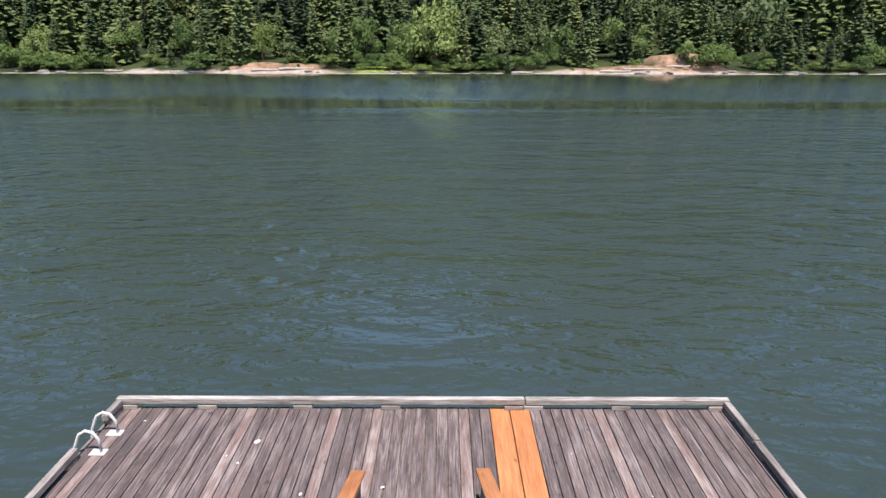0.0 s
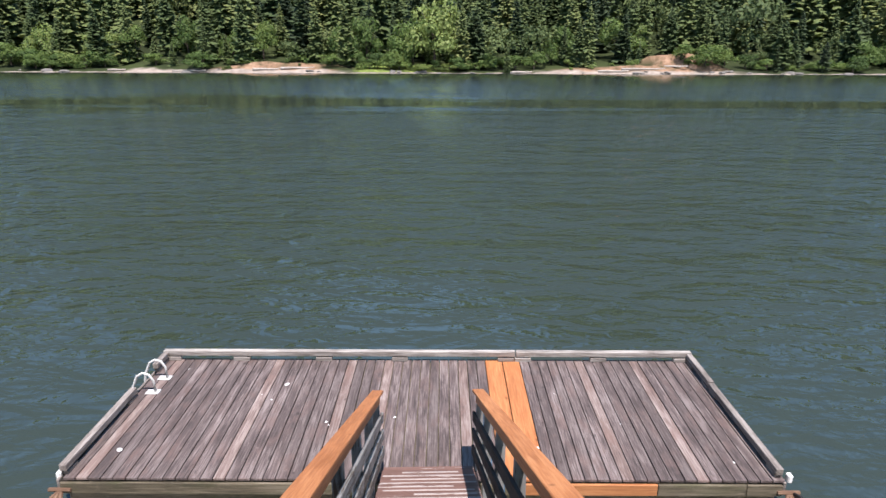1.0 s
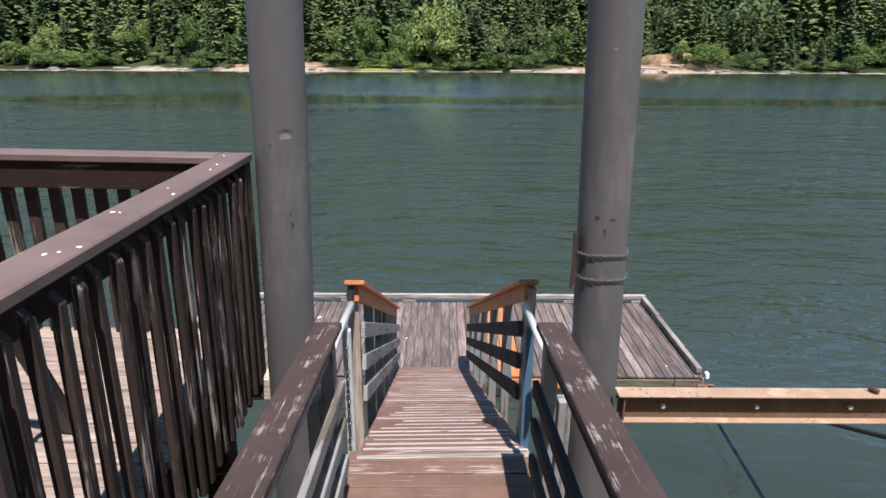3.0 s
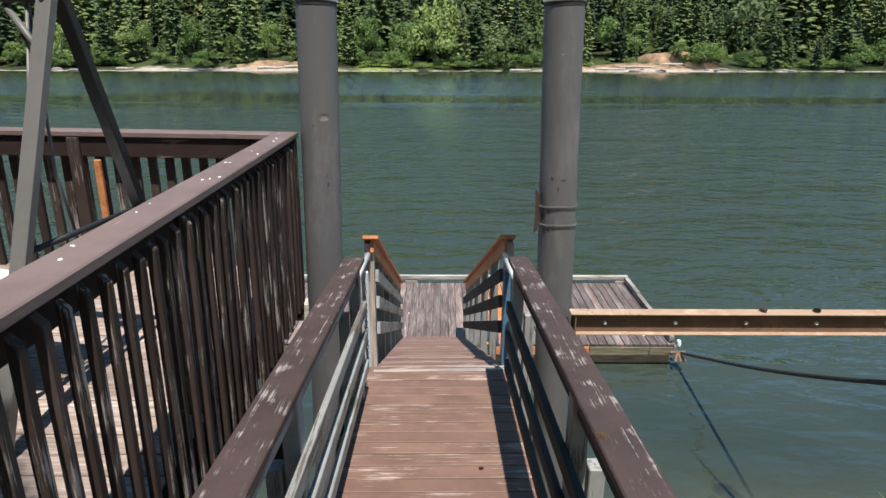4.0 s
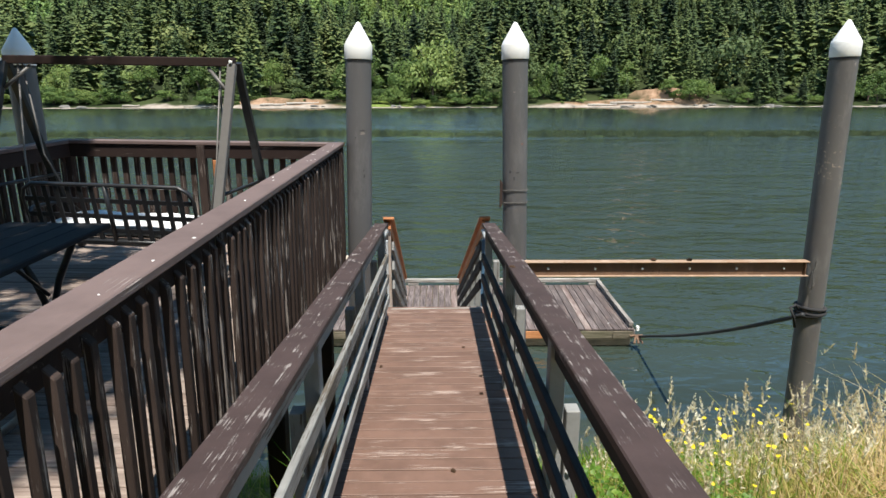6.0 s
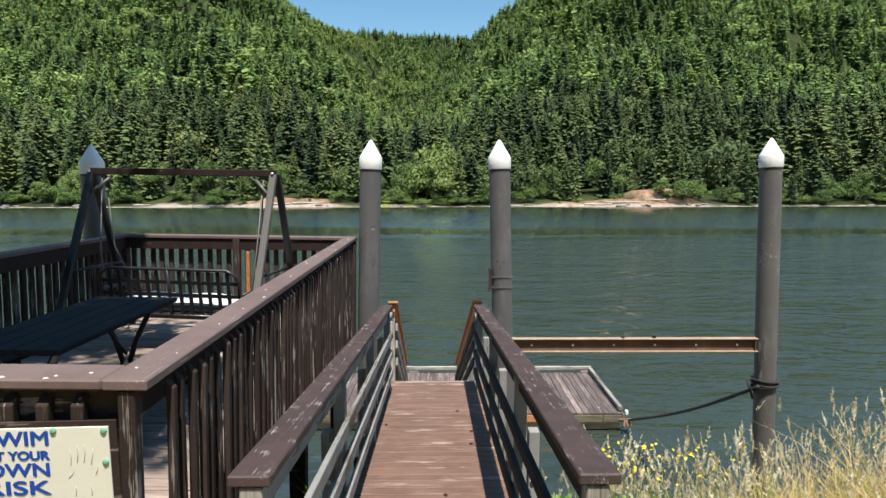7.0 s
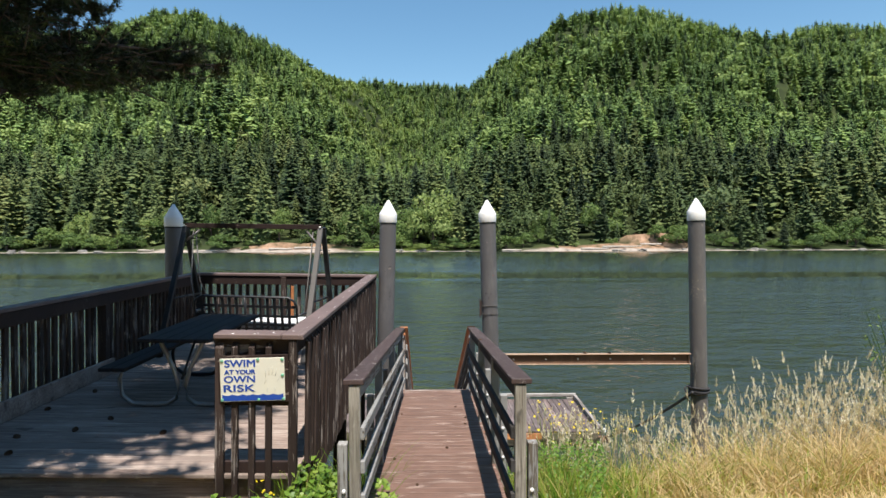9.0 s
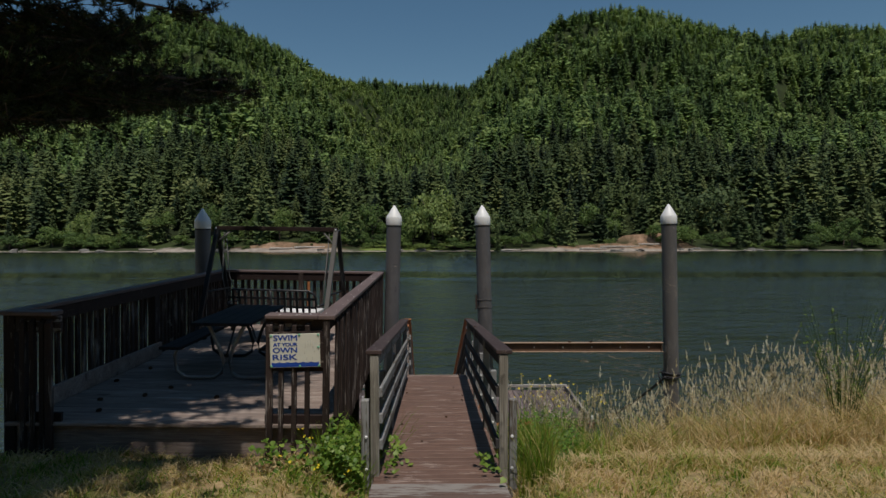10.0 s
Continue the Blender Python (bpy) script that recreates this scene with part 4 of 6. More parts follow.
put("end_girder", box("deck_girder", DW + 0.1, 0.14, 0.16, M_LOG, 0.01), deck, pose(-DW / 2 + 0.1, DL - 0.02, DZ - 0.38), "bleached end girder")

CT = 0.042
BAL = 0.042


def balusters(axis, fixed, a, b, step, zlo, turn, wide=0.062, thick=0.042):
    n = max(1, round((b - a) / step))
    me = box("baluster", wide, thick, CAPZ - CT - 0.03 - zlo, M_BALUSTER, 0.004, 0.035)
    for k in range(n):
        v = a + (k + 0.5) * (b - a) / n + random.uniform(-.006, .006)
        zc = (CAPZ - CT - 0.03 + zlo) / 2 + random.uniform(-.012, .006)
        q = fixed + random.choice((-0.006, 0.0, 0.006))
        x, y = (q, v) if axis == "y" else (v, q)
        put("baluster", me, deck, pose(x, y, zc, random.uniform(-.5, .5), random.uniform(-.5, .5), turn + random.uniform(-2, 2)))


def post(x, y, lo=3.98, s=0.09):
    put("post", box("deck_post", s, s, CAPZ - CT - 0.004 - lo, M_BALUSTER, 0.005), deck, pose(x, y, (CAPZ - CT - 0.004 + lo) / 2))


# right side
put("rail_cap", box("deck_cap_side", 0.17, DL + 0.10, CT, M_BROWNCAP, 0.006), deck, pose(-0.085, DL / 2 - 0.035, CAPZ - CT / 2), "brown painted rail cap with pale chips")
put("top_rail", box("deck_top_rail_side", 0.04, DL - 0.1, 0.15, M_BROWNBOARD, 0.004), deck, pose(-0.115, DL / 2, CAPZ - CT - 0.078))
balusters("y", -0.022, 0.10, DL - 0.06, 0.113, 3.96, 90, 0.039, 0.034)
for yy in (2.1, 4.2):
    post(-0.115, yy, DZ + 0.002)
post(-0.06, DL - 0.05, 3.85, 0.10)
# far side
put("rail_cap", box("deck_cap_far", DW - 0.17, 0.17, CT, M_BROWNCAP_X, 0.006), deck, pose(-DW / 2 - 0.088, DL - 0.07, CAPZ - CT / 2), "brown painted rail cap")
put("top_rail", box("deck_top_rail_far", DW - 0.26, 0.04, 0.15, M_BROWNBOARD, 0.004), deck, pose(-DW / 2 - 0.01, DL - 0.115, CAPZ - CT - 0.078))
balusters("x", DL - 0.035, -DW + 0.12, -0.14, 0.135, 3.98, 180)
put("repair_slat", box("repair_slat", 0.05, 0.03, 0.86, M_ORANGE, 0.004), deck, pose(-1.50, DL - 0.15, DZ + 0.47), "orange-stained repair slat")
post(-DW / 2, DL - 0.12, DZ + 0.002)
# left side
put("rail_cap", box("deck_cap_left", 0.15, DL + 0.08, CT, M_BROWNCAP, 0.006), deck, pose(-DW + 0.08, DL / 2 - 0.03, CAPZ - CT / 2), "brown painted rail cap in tree shade")
put("top_rail", box("deck_top_rail_left", 0.04, DL - 0.2, 0.15, M_BROWNBOARD, 0.004), deck, pose(-DW + 0.115, DL / 2, CAPZ - CT - 0.078))
put("kick_board", box("deck_kick", 0.045, 3.05, 0.20, M_DECKPLANK, 0.005), deck, pose(-DW + 0.145, 1.72, DZ + 0.105), "weathered kick board")
balusters("y", -DW + 0.035, 0.10, DL - 0.06, 0.135, 3.98, -90)
for yy in (0.04, 3.15, DL - 0.06):
    post(-DW + 0.075, yy, 3.9 if yy < 1 else DZ + 0.002, 0.11)
# front panels either side of the entrance
for a, b in ((-0.695, -0.172), (-DW + 0.157, -2.78)):
    put("rail_cap", box("deck_cap_front", b - a, 0.20, CT, M_BROWNCAP_X, 0.008), deck, pose((a + b) / 2, 0.015, CAPZ - CT / 2), "brown painted rail cap with pale chips")
    put("top_rail", box("deck_top_rail_front", b - a + 0.06, 0.04, 0.17, M_FLAKED, 0.004), deck, pose((a + b) / 2 + 0.02, 0.0, CAPZ - CT - 0.088), "flaking brown top board")
    put("low_rail", box("deck_low_rail_front", b - a + 0.06, 0.04, 0.09, M_BROWNBOARD, 0.004), deck, pose((a + b) / 2 + 0.02, 0.0, DZ + 0.05))
    # board added only to darken the gaps behind the sign's panel
    put("backing_board", box("deck_gap_darkener", b - a + 0.02, 0.03, 0.34, M_BROWNBOARD, 0.004), deck, pose((a + b) / 2 + 0.05, 0.012, CAPZ - 0.41)) if b > -1 else None
    end = a + 0.045 if b > -1 else b - 0.045
    put("post", box("deck_front_post", 0.065, 0.05, CAPZ - CT - 0.03 - 3.90, M_BALUSTER, 0.005, 0.04), deck, pose(end, -0.055, (CAPZ - CT - 0.03 + 3.90) / 2))
    for k in range(3):
        v = a + (b - a) * (k + 1) / 4 + (0.03 if b > -1 else -0.02)
        put("baluster", box("front_baluster", 0.048, 0.045, CAPZ - CT - 0.03 - 3.96, M_BALUSTER, 0.004, 0.035), deck, pose(v, -0.048, (CAPZ - CT - 0.03 + 3.96) / 2))
put("post", box("deck_corner_post", 0.065, 0.06, 1.45, M_BALUSTER, 0.005), deck, pose(-0.085, -0.045, CAPZ - CT - 0.004 - 0.725))


# ---- sign ----
def text_mesh(word, size, mat, wide=1.0):
    """A word set to a given width; its strokes are made bold by laying it five times, each a hair higher."""
    cu = bpy.data.curves.new("word", "FONT")
    cu.body, cu.size, cu.extrude = word, size, 0.0006
    ob = new("word", cu)
    bpy.context.view_layer.update()
    me = bpy.data.meshes.new_from_object(ob)
    bpy.data.objects.remove(ob)
    xs = [v.co.x for v in me.vertices]
    x0, x1 = min(xs), max(xs)
    for v in me.vertices:
        v.co.x = (v.co.x - x0) / (x1 - x0) * wide
    bm = bmesh.new()
    for k, (dx, dy) in enumerate(((0, 0), (0.0028, 0), (0.0056, 0), (0.0028, 0.0016), (0.0028, -0.0016))):
        old = set(bm.verts)
        bm.from_mesh(me)
        bmesh.ops.translate(bm, verts=[v for v in bm.verts if v not in old], vec=(dx, dy, 0.0002 * k))
    bm.to_mesh(me)
    bm.free()
    me.materials.clear()
    me.materials.append(mat)
    return me


SW, SH = 0.495, 0.335
sign = thing("swim_sign", "cream sign reading swim at your own risk, bolted to the railing", "sign", deck.matrix_basis @ pose(-0.388, -0.088, 5.043, 90, -2.0, 0))
face = put("plate", box("sign_plate", SW, SH, 0.008, M_SIGN, 0.002), sign)
put("backer", box("sign_backer", SW + 0.045, SH + 0.035, 0.010, M_BROWNBOARD, 0.002), sign, pose(0.004, 0.004, -0.0095), "brown backing board")
for word, size, yy, wide, x0 in (("SWIM", 0.078, 0.102, 0.232, -0.212), ("AT YOUR", 0.048, 0.046, 0.236, -0.216), ("OWN", 0.072, -0.018, 0.236, -0.220), ("RISK", 0.076, -0.090, 0.238, -0.224)):
    put("lettering", text_mesh(word, size, M_BLUE, wide), face, pose(x0, yy, 0.0052), "blue letters reading " + word.lower())
bm = bmesh.new()
N = 48
top = [bm.verts.new((-SW / 2 + 0.012 + (SW - 0.024) * i / N, -0.112 - 0.009 * abs(math.sin(i * math.pi / 8)), 0)) for i in range(N + 1)]
low = [bm.verts.new((v.co.x, -0.162, 0)) for v in top]
for i in range(N):
    bm.faces.new((low[i], low[i + 1], top[i + 1], top[i]))
put("wave_band", from_bm("wave_band", bm, M_BLUE), face, pose(0, 0, 0.0052), "blue wave band")
for k, (x0, y0, x1, y1) in enumerate(((0.10, 0.02, 0.10, 0.08), (0.125, 0.03, 0.128, 0.10), (0.15, 0.03, 0.155, 0.10), (0.175, 0.02, 0.185, 0.085), (0.09, -0.03, 0.11, 0.0), (0.11, -0.06, 0.11, -0.10), (0.19, -0.02, 0.20, 0.02), (0.165, -0.06, 0.17, -0.10))):
    put("faded_stroke", tube("faded_stroke", [(x0, y0, 0.0048), ((x0 + x1) / 2 + 0.004, (y0 + y1) / 2, 0.0048), (x1, y1, 0.0048)], 0.0012, M_TRACE, 5), face)
for bx, by in ((-0.232, 0.150), (0.045, 0.156), (0.232, 0.152), (0.232, 0.03), (-0.236, -0.154), (0.045, -0.156), (0.234, -0.154)):
    put("bolt", lathe("sign_bolt", [(0.013, 0), (0.012, 0.005), (0.006, 0.008)], M_BOLT, 8, False), face, pose(bx, by, 0.004), "green-tinged bolt")


# ---- picnic table ----
table = thing("picnic_table", "dark picnic table with attached benches on bent steel legs", "picnic table", SETTLED @ pose(-2.80, -3.88, DZ, 0, 0, 1.5))
for k in range(5):
    put("tabletop_board", box("table_board", 0.146, 1.86, 0.04, M_TABLE, 0.008), table, pose(-0.30 + k * 0.15, 0, 0.755))
for s in (-1, 1):
    for k in range(2):
        put("bench_board", box("bench_board", 0.138, 1.83, 0.04, M_TABLE, 0.008), table, pose(s * (0.56 + k * 0.142), 0, 0.445))
    put("bench_batten", box("bench_batten", 0.26, 0.05, 0.03, M_TABLE, 0.004), table, pose(s * 0.63, 0, 0.41))
for yy in (-0.68, 0.68):
    for s in (-1, 1):
        pts = [(s * 0.62, yy, 0.42), (s * 0.66, yy, 0.30), (s * 0.63, yy, 0.12), (s * 0.52, yy, 0.035), (s * 0.35, yy, 0.028), (s * 0.16, yy, 0.032), (s * 0.06, yy, 0.09), (s * 0.035, yy, 0.24), (s * 0.09, yy, 0.42), (s * 0.22, yy, 0.69), (s * 0.26, yy, 0.73)]
        put("leg_tube", tube("table_leg", pts, 0.024, M_GALV if yy < 0 else M_BLACK, 10), table, None, "bent steel leg tube")
    put("top_bar", box("table_top_bar", 0.62, 0.04, 0.025, M_BLACK, 0.003), table, pose(0, yy, 0.722))
    put("brace", tube("table_brace", [(0, yy, 0.30), (0, yy * 0.35, 0.72)], 0.014, M_BLACK, 8), table)


# ---- garden swing ----
swing = thing("garden_swing", "dark metal-framed garden swing with a lattice back", "swing", SETTLED @ pose(-2.94, -1.62, DZ, 0, 0, -6.5))
TOPZ = 1.96
HALF = 1.09
put("top_beam", box("swing_beam", 2.20, 0.07, 0.075, M_BROWNBOARD, 0.006), swing, pose(0, 0, TOPZ), "long dark top beam")
for s in (-1, 1):
    # sunlight put into the colour: right front leg grey, left one black
    mat = M_GREYMETAL if s > 0 else M_BLACK
    put("front_leg", box("swing_front_leg", 0.075, 2.05, 0.05, mat, 0.005), swing, beam_between((s * HALF, -0.78, 0.03), (s * HALF, -0.03, TOPZ - 0.02), 0 if s > 0 else 0), "swing leg painted sunlit grey" if s > 0 else "")
    put("back_leg", box("swing_back_leg", 0.07, 2.05, 0.05, M_BLACK, 0.005), swing, beam_between((s * (HALF + 0.03), 0.68, 0.03), (s * (HALF + 0.02), 0.03, TOPZ - 0.02)))
    put("corner_brace", tube("swing_brace", [(s * (HALF - 0.02), -0.10, TOPZ - 0.26), (s * (HALF - 0.24), 0.0, TOPZ - 0.05)], 0.016, M_GREYMETAL, 8), swing)
    put("cross_tie", tube("swing_tie", [(s * HALF, -0.44, 0.85), (s * HALF, 0.46, 0.85)], 0.016, M_BLACK, 8), swing)
    put("hanger", tube("swing_hanger_back", [(s * 0.97, 0.0, TOPZ), (s * 0.93, -0.14, 1.1), (s * 0.84 + 0.13, -0.40, 0.67)], 0.009, M_GREYMETAL, 6), swing, None, "thin hanger rod")
    put("hanger", tube("swing_hanger_front", [(s * 0.95, 0.02, TOPZ), (s * 0.90, 0.06, 1.1), (s * 0.83 + 0.13, 0.08, 0.66)], 0.009, M_GREYMETAL, 6), swing, None, "thin hanger rod")
    put("arm_rest", tube("swing_arm", [(s * 0.78, -0.52, 0.66), (s * 0.84, -0.40, 0.68), (s * 0.85, 0.05, 0.66), (s * 0.80, 0.14, 0.52)], 0.018, M_BLACK, 8), swing, pose(0.13, 0, 0))
    put("bolt", bolt_me, swing, pose(s * HALF, -0.06, TOPZ, 90, 0, 0))
SX = 0.13
put("seat_frame", tube("swing_seat_frame", [(-0.78, -0.50, 0.42), (-0.78, 0.12, 0.45), (0.78, 0.12, 0.45), (0.78, -0.50, 0.42)], 0.02, M_BLACK, 8, True), swing, pose(SX, 0, 0))


def back_at(u, z):
    """A point of the leaning back panel."""
    return (u + SX, -0.50 - (z - 0.42) * 0.16, z)


for side in (-1, 1):
    c = side * 0.395
    hw = 0.375
    if side < 0:
        out = [back_at(-0.78, 0.40), back_at(-0.78, 0.80), back_at(-0.75, 0.88), back_at(-0.66, 0.93), back_at(0.66, 0.93), back_at(0.75, 0.88), back_at(0.78, 0.80), back_at(0.78, 0.40)]
        back_frame = put("back_frame", tube("swing_back_frame", out, 0.018, M_BLACK, 8, True), swing, None, "rounded black back frame")
        put("back_post", tube("swing_back_post", [back_at(0, 0.40), back_at(0, 0.93)], 0.02, M_BLACK, 8), back_frame)
    for k in range(1, 7):
        u = c - hw + k * hw * 2 / 7
        put("back_slat", box("swing_slat_v", 0.042, 0.012, 0.50, M_BLACK, 0.002), back_frame, Matrix.Translation(back_at(u, 0.665)) @ pose(0, 0, 0, 9, 0, 0))
    for z in (0.52, 0.65, 0.79):
        put("back_slat", box("swing_slat_h", hw * 2, 0.010, 0.042, M_BLACK, 0.002), back_frame, Matrix.Translation(back_at(c, z)) @ pose(0, 0.006, 0, 9, 0, 0))
for k in range(7):
    put("seat_slat", box("swing_seat_slat", 1.56, 0.05, 0.012, M_BLACK, 0.002), swing, pose(SX, -0.44 + k * 0.085, 0.428 + k * 0.004))
bm = bmesh.new()
bmesh.ops.create_cube(bm, size=1)
bmesh.ops.subdivide_edges(bm, edges=bm.edges[:], cuts=5, use_grid_fill=True)
for v in bm.verts:
    e = max(abs(v.co.x), abs(v.co.y)) * 2
    v.co = Vector((v.co.x * 1.46, v.co.y * 0.50, v.co.z * 0.13 * (1 - 0.35 * e ** 6) + 0.010 * math.sin(v.co.x * 14)))
cush = tagged(new("seat_cushion", from_bm("seat_cushion", bm, M_CUSHION, True)), "white fabric seat cushion lying on the swing", "cushion")
cush.matrix_basis = swing.matrix_basis @ pose(SX, -0.185, 0.510, 2, 0, 0)


# ---- pine cones lying about ----
def cone_mesh():
    bm = bmesh.new()
    random.seed(2)
    for k in range(46):
        t = (k + 0.5) / 46
        a, z, r = k * 2.4, (t - 0.5) * 0.075, 0.021 * math.sin(math.pi * (0.12 + 0.8 * t)) ** 0.7
        m = Matrix.Translation((r * math.cos(a) * 0.6, r * math.sin(a) * 0.6, z)) @ pose(0, 0, 0, 0, 35, math.degrees(a))
        q = [bm.verts.new(m @ Vector(p)) for p in ((0, -0.006, 0), (0.017, -0.008, 0.003), (0.021, 0, 0.008), (0.017, 0.008, 0.003), (0, 0.006, 0))]
        bm.faces.new(q)
        bm.faces.new([bm.verts.new(v.co + Vector((0, 0, -0.003))) for v in q][::-1])
    return from_bm("pine_cone", bm, M_CONE)


cone_me = cone_mesh()
WM, DM = walkway.matrix_basis, deck.matrix_basis


def lay_cone(m, scale=1.0):
    ob = tagged(new("pine_cone", cone_me), "small brown pine cone lying on the boards", "pine cone", "fallen pine cones")
    ob.matrix_basis = m @ Matrix.Scale(scale, 4)


random.seed(8)
for x, yv in ((0.40, 3.9), (-0.53, 4.55), (0.12, 2.65), (0.42, 4.3), (-0.48, 2.2), (0.30, 5.1), (-0.2, 1.3)):
    lay_cone(WM @ pose(x, yv, bz(yv) + 0.008, 90, 0, random.uniform(0, 360)), 0.42)
lay_cone(WM @ pose(0.59, 3.53, 4.722, 80, 0, 40), 0.6)
for x, turn in ((2.58, 30), (3.02, 110)):
    lay_cone(pose(x, -0.155, 3.98, 90, 0, turn), 0.75)
for x, yv in ((-2.75, 0.75), (-2.2, 1.3), (-1.5, 0.9), (-3.0, 1.6), (-2.55, 0.35), (-0.55, 0.5), (-1.2, 3.2), (-2.9, 2.3), (-1.05, 1.6), (-2.35, 0.95)):
    lay_cone(DM @ pose(x, yv, DZ + 0.013, 90, 0, random.uniform(0, 360)), 0.75)
random.seed(31)
for k in range(13):
    x, yv = random.uniform(FX0 + 0.4, FX1 - 0.4), random.uniform(FY0 + 0.3, FY1 - 0.25)
    ob = tagged(new("shell_flake", flake_me), "pale shell fragment lying on the dock", "shell", "shell fragments on the dock")
    s = random.uniform(0.12, 0.4) if k > 2 else 0.75
    ob.matrix_basis = pose(x, yv, FZ + 0.003, 0, 0, random.uniform(0, 360)) @ Matrix.Diagonal((s * 1.4, s, 0.7, 1))
for k in range(22):
    yv = random.uniform(0.0, DL)
    ob = tagged(new("paint_fleck", flake_me), "pale dropping on the brown rail cap", "dropping", "droppings on the rail cap")
    s = random.uniform(0.05, 0.17)
    ob.matrix_basis = DM @ pose(-0.085 + random.uniform(-.06, .06), yv, CAPZ, 0, 0, random.uniform(0, 360)) @ Matrix.Diagonal((s * 0.9, s * 1.5, 0.5, 1))
for x, yv, s in ((-0.55, -0.06, 0.2), (-0.38, -0.07, 0.16), (-0.36, -0.04, 0.12), (-0.25, 0.0, 0.12)):
    ob = tagged(new("paint_fleck", flake_me), "pale dropping on the brown rail cap", "dropping", "droppings on the rail cap")
    ob.matrix_basis = DM @ pose(x, yv, CAPZ, 0, 0, 20) @ Matrix.Diagonal((s * 1.2, s * 0.8, 0.5, 1))


# ---- forest on the far side ----
def leaf_crown(seed, lobes, leaves, size, squash=1.0):
    """Unit crown: many small leaf clumps on the skins of several lobes."""
    rs = np.random.RandomState(seed)
    c = np.stack([rs.uniform(-.32, .32, lobes), rs.uniform(-.32, .32, lobes), rs.uniform(.22, .78, lobes)], -1)
    c[0] = (0, 0, .62)
    rad = rs.uniform(.16, .29, lobes)
    k = rs.randint(lobes, size=leaves)
    d = rs.normal(size=(leaves, 3))
    d[:, 2] = np.abs(d[:, 2]) * 0.9 - 0.25
    d /= np.linalg.norm(d, axis=1)[:, None]
    p = c[k] + d * (rad[k] * rs.uniform(.72, 1.08, leaves))[:, None]
    p[:, 2] *= squash
    t1 = rs.normal(size=(leaves, 3))
    t1 -= d * np.sum(t1 * d, 1)[:, None] * 0.6
    t1 /= np.linalg.norm(t1, axis=1)[:, None]
    t2 = np.cross(d + rs.normal(0, .35, (leaves, 3)), t1)
    t2 /= np.linalg.norm(t2, axis=1)[:, None]
    s = (size * rs.uniform(.5, 1.3, leaves))[:, None]
    v = np.stack([p + t1 * s, p + t2 * s * .7, p - t1 * s, p - t2 * s * .7], 1).reshape(-1, 3)
    i = np.arange(leaves)[:, None] * 4
    f = np.concatenate([i + [0, 1, 2], i + [0, 2, 3]])
    return v, f, np.repeat(rs.uniform(0, 1, leaves), 4)


def conifer(seed, tiers, boughs, spread_r=0.2, droop=0.35, twigs=0, power=0.8, slim=0.165):
    """Unit-high conifer: tiers of drooping boughs, each a folded spray with side twigs, round a slim core painted dark
    as inner shade.
    """
    r = np.random.RandomState(seed)
    v, f, t = [], [], []
    v += [(0.34 * spread_r * math.cos(a), 0.34 * spread_r * math.sin(a), 0.05) for a in np.linspace(0, math.tau, 5, endpoint=False)] + [(0, 0, 0.98)]
    # low tone on the core paints the shade inside the tree
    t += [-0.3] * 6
    f += [(k, (k + 1) % 5, 5) for k in range(5)]
    lop = r.uniform(-.2, .2, 2)
    bare = 0.05 + 0.12 * r.uniform(0, 1)
    for k in range(tiers):
        u = k / (tiers - 1)
        z = bare + (0.97 - bare) * u ** 0.92
        rad = spread_r * ((1 - u) ** power * 0.95 + 0.05) * r.uniform(0.78, 1.16) * (0.75 + 0.25 * min(1, u * 6 + 0.2))
        ph = r.uniform(0, math.tau)
        n = boughs if u < 0.7 else max(4, boughs - 2)
        for j in range(n):
            a = ph + j * math.tau / n + r.uniform(-.4, .4)
            ln = rad * r.uniform(0.6, 1.18) * (1 + lop[0] * math.cos(a) + lop[1] * math.sin(a))
            zz = z + r.uniform(-.45, .45) / tiers
            d = droop * r.uniform(0.35, 1.5)
            b = r.uniform(-0.10, 0.10)
            c, s = math.cos(a), math.sin(a)
            w = ln * slim * r.uniform(0.75, 1.3) + 0.004
            fold = w * r.uniform(0.25, 0.8)
            tilt = r.uniform(-.35, .35) * w
            i0 = len(v)
            m = 0.62
            v += [(0.08 * ln * c, 0.08 * ln * s, zz + 0.012), (m * ln * c - w * s, m * ln * s + w * c, zz - m * d * ln * 0.8 - fold + tilt), (m * ln * c + w * s, m * ln * s - w * c, zz - m * d * ln * 0.8 - fold - tilt), (ln * c, ln * s, zz - d * ln + 0.1 * ln)]
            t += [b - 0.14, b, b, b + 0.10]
            f += [(i0, i0 + 1, i0 + 3), (i0, i0 + 3, i0 + 2)]
            for q in range(twigs):
                off = a + (0.34 if q % 2 else -0.34) + r.uniform(-.1, .1)
                l2, w2 = ln * r.uniform(0.62, 0.95), w * 0.42
                c, s = math.cos(off), math.sin(off)
                zt = zz - d * l2 * r.uniform(0.7, 1.3)
                i0 = len(v)
                v += [(0.45 * l2 * c - w2 * s, 0.45 * l2 * s + w2 * c, zz - 0.4 * d * l2), (0.45 * l2 * c + w2 * s, 0.45 * l2 * s - w2 * c, zz - 0.4 * d * l2), (l2 * c, l2 * s, zt)]
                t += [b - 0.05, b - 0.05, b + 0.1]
                f += [(i0, i0 + 1, i0 + 2)]
    return np.array(v), np.array(f), np.array(t)


def round_top(seed, leaves, size, tall=0.72, wide=0.62):
    """Unit broadleaf treetop for the hillsides, seen from afar: leaf sprays on a few lobes, paler than the conifers."""
    v, f, t = leaf_crown(seed, 7, leaves, size)
    return v * np.array([wide, wide, tall]), f, t * 0.3 + 0.12


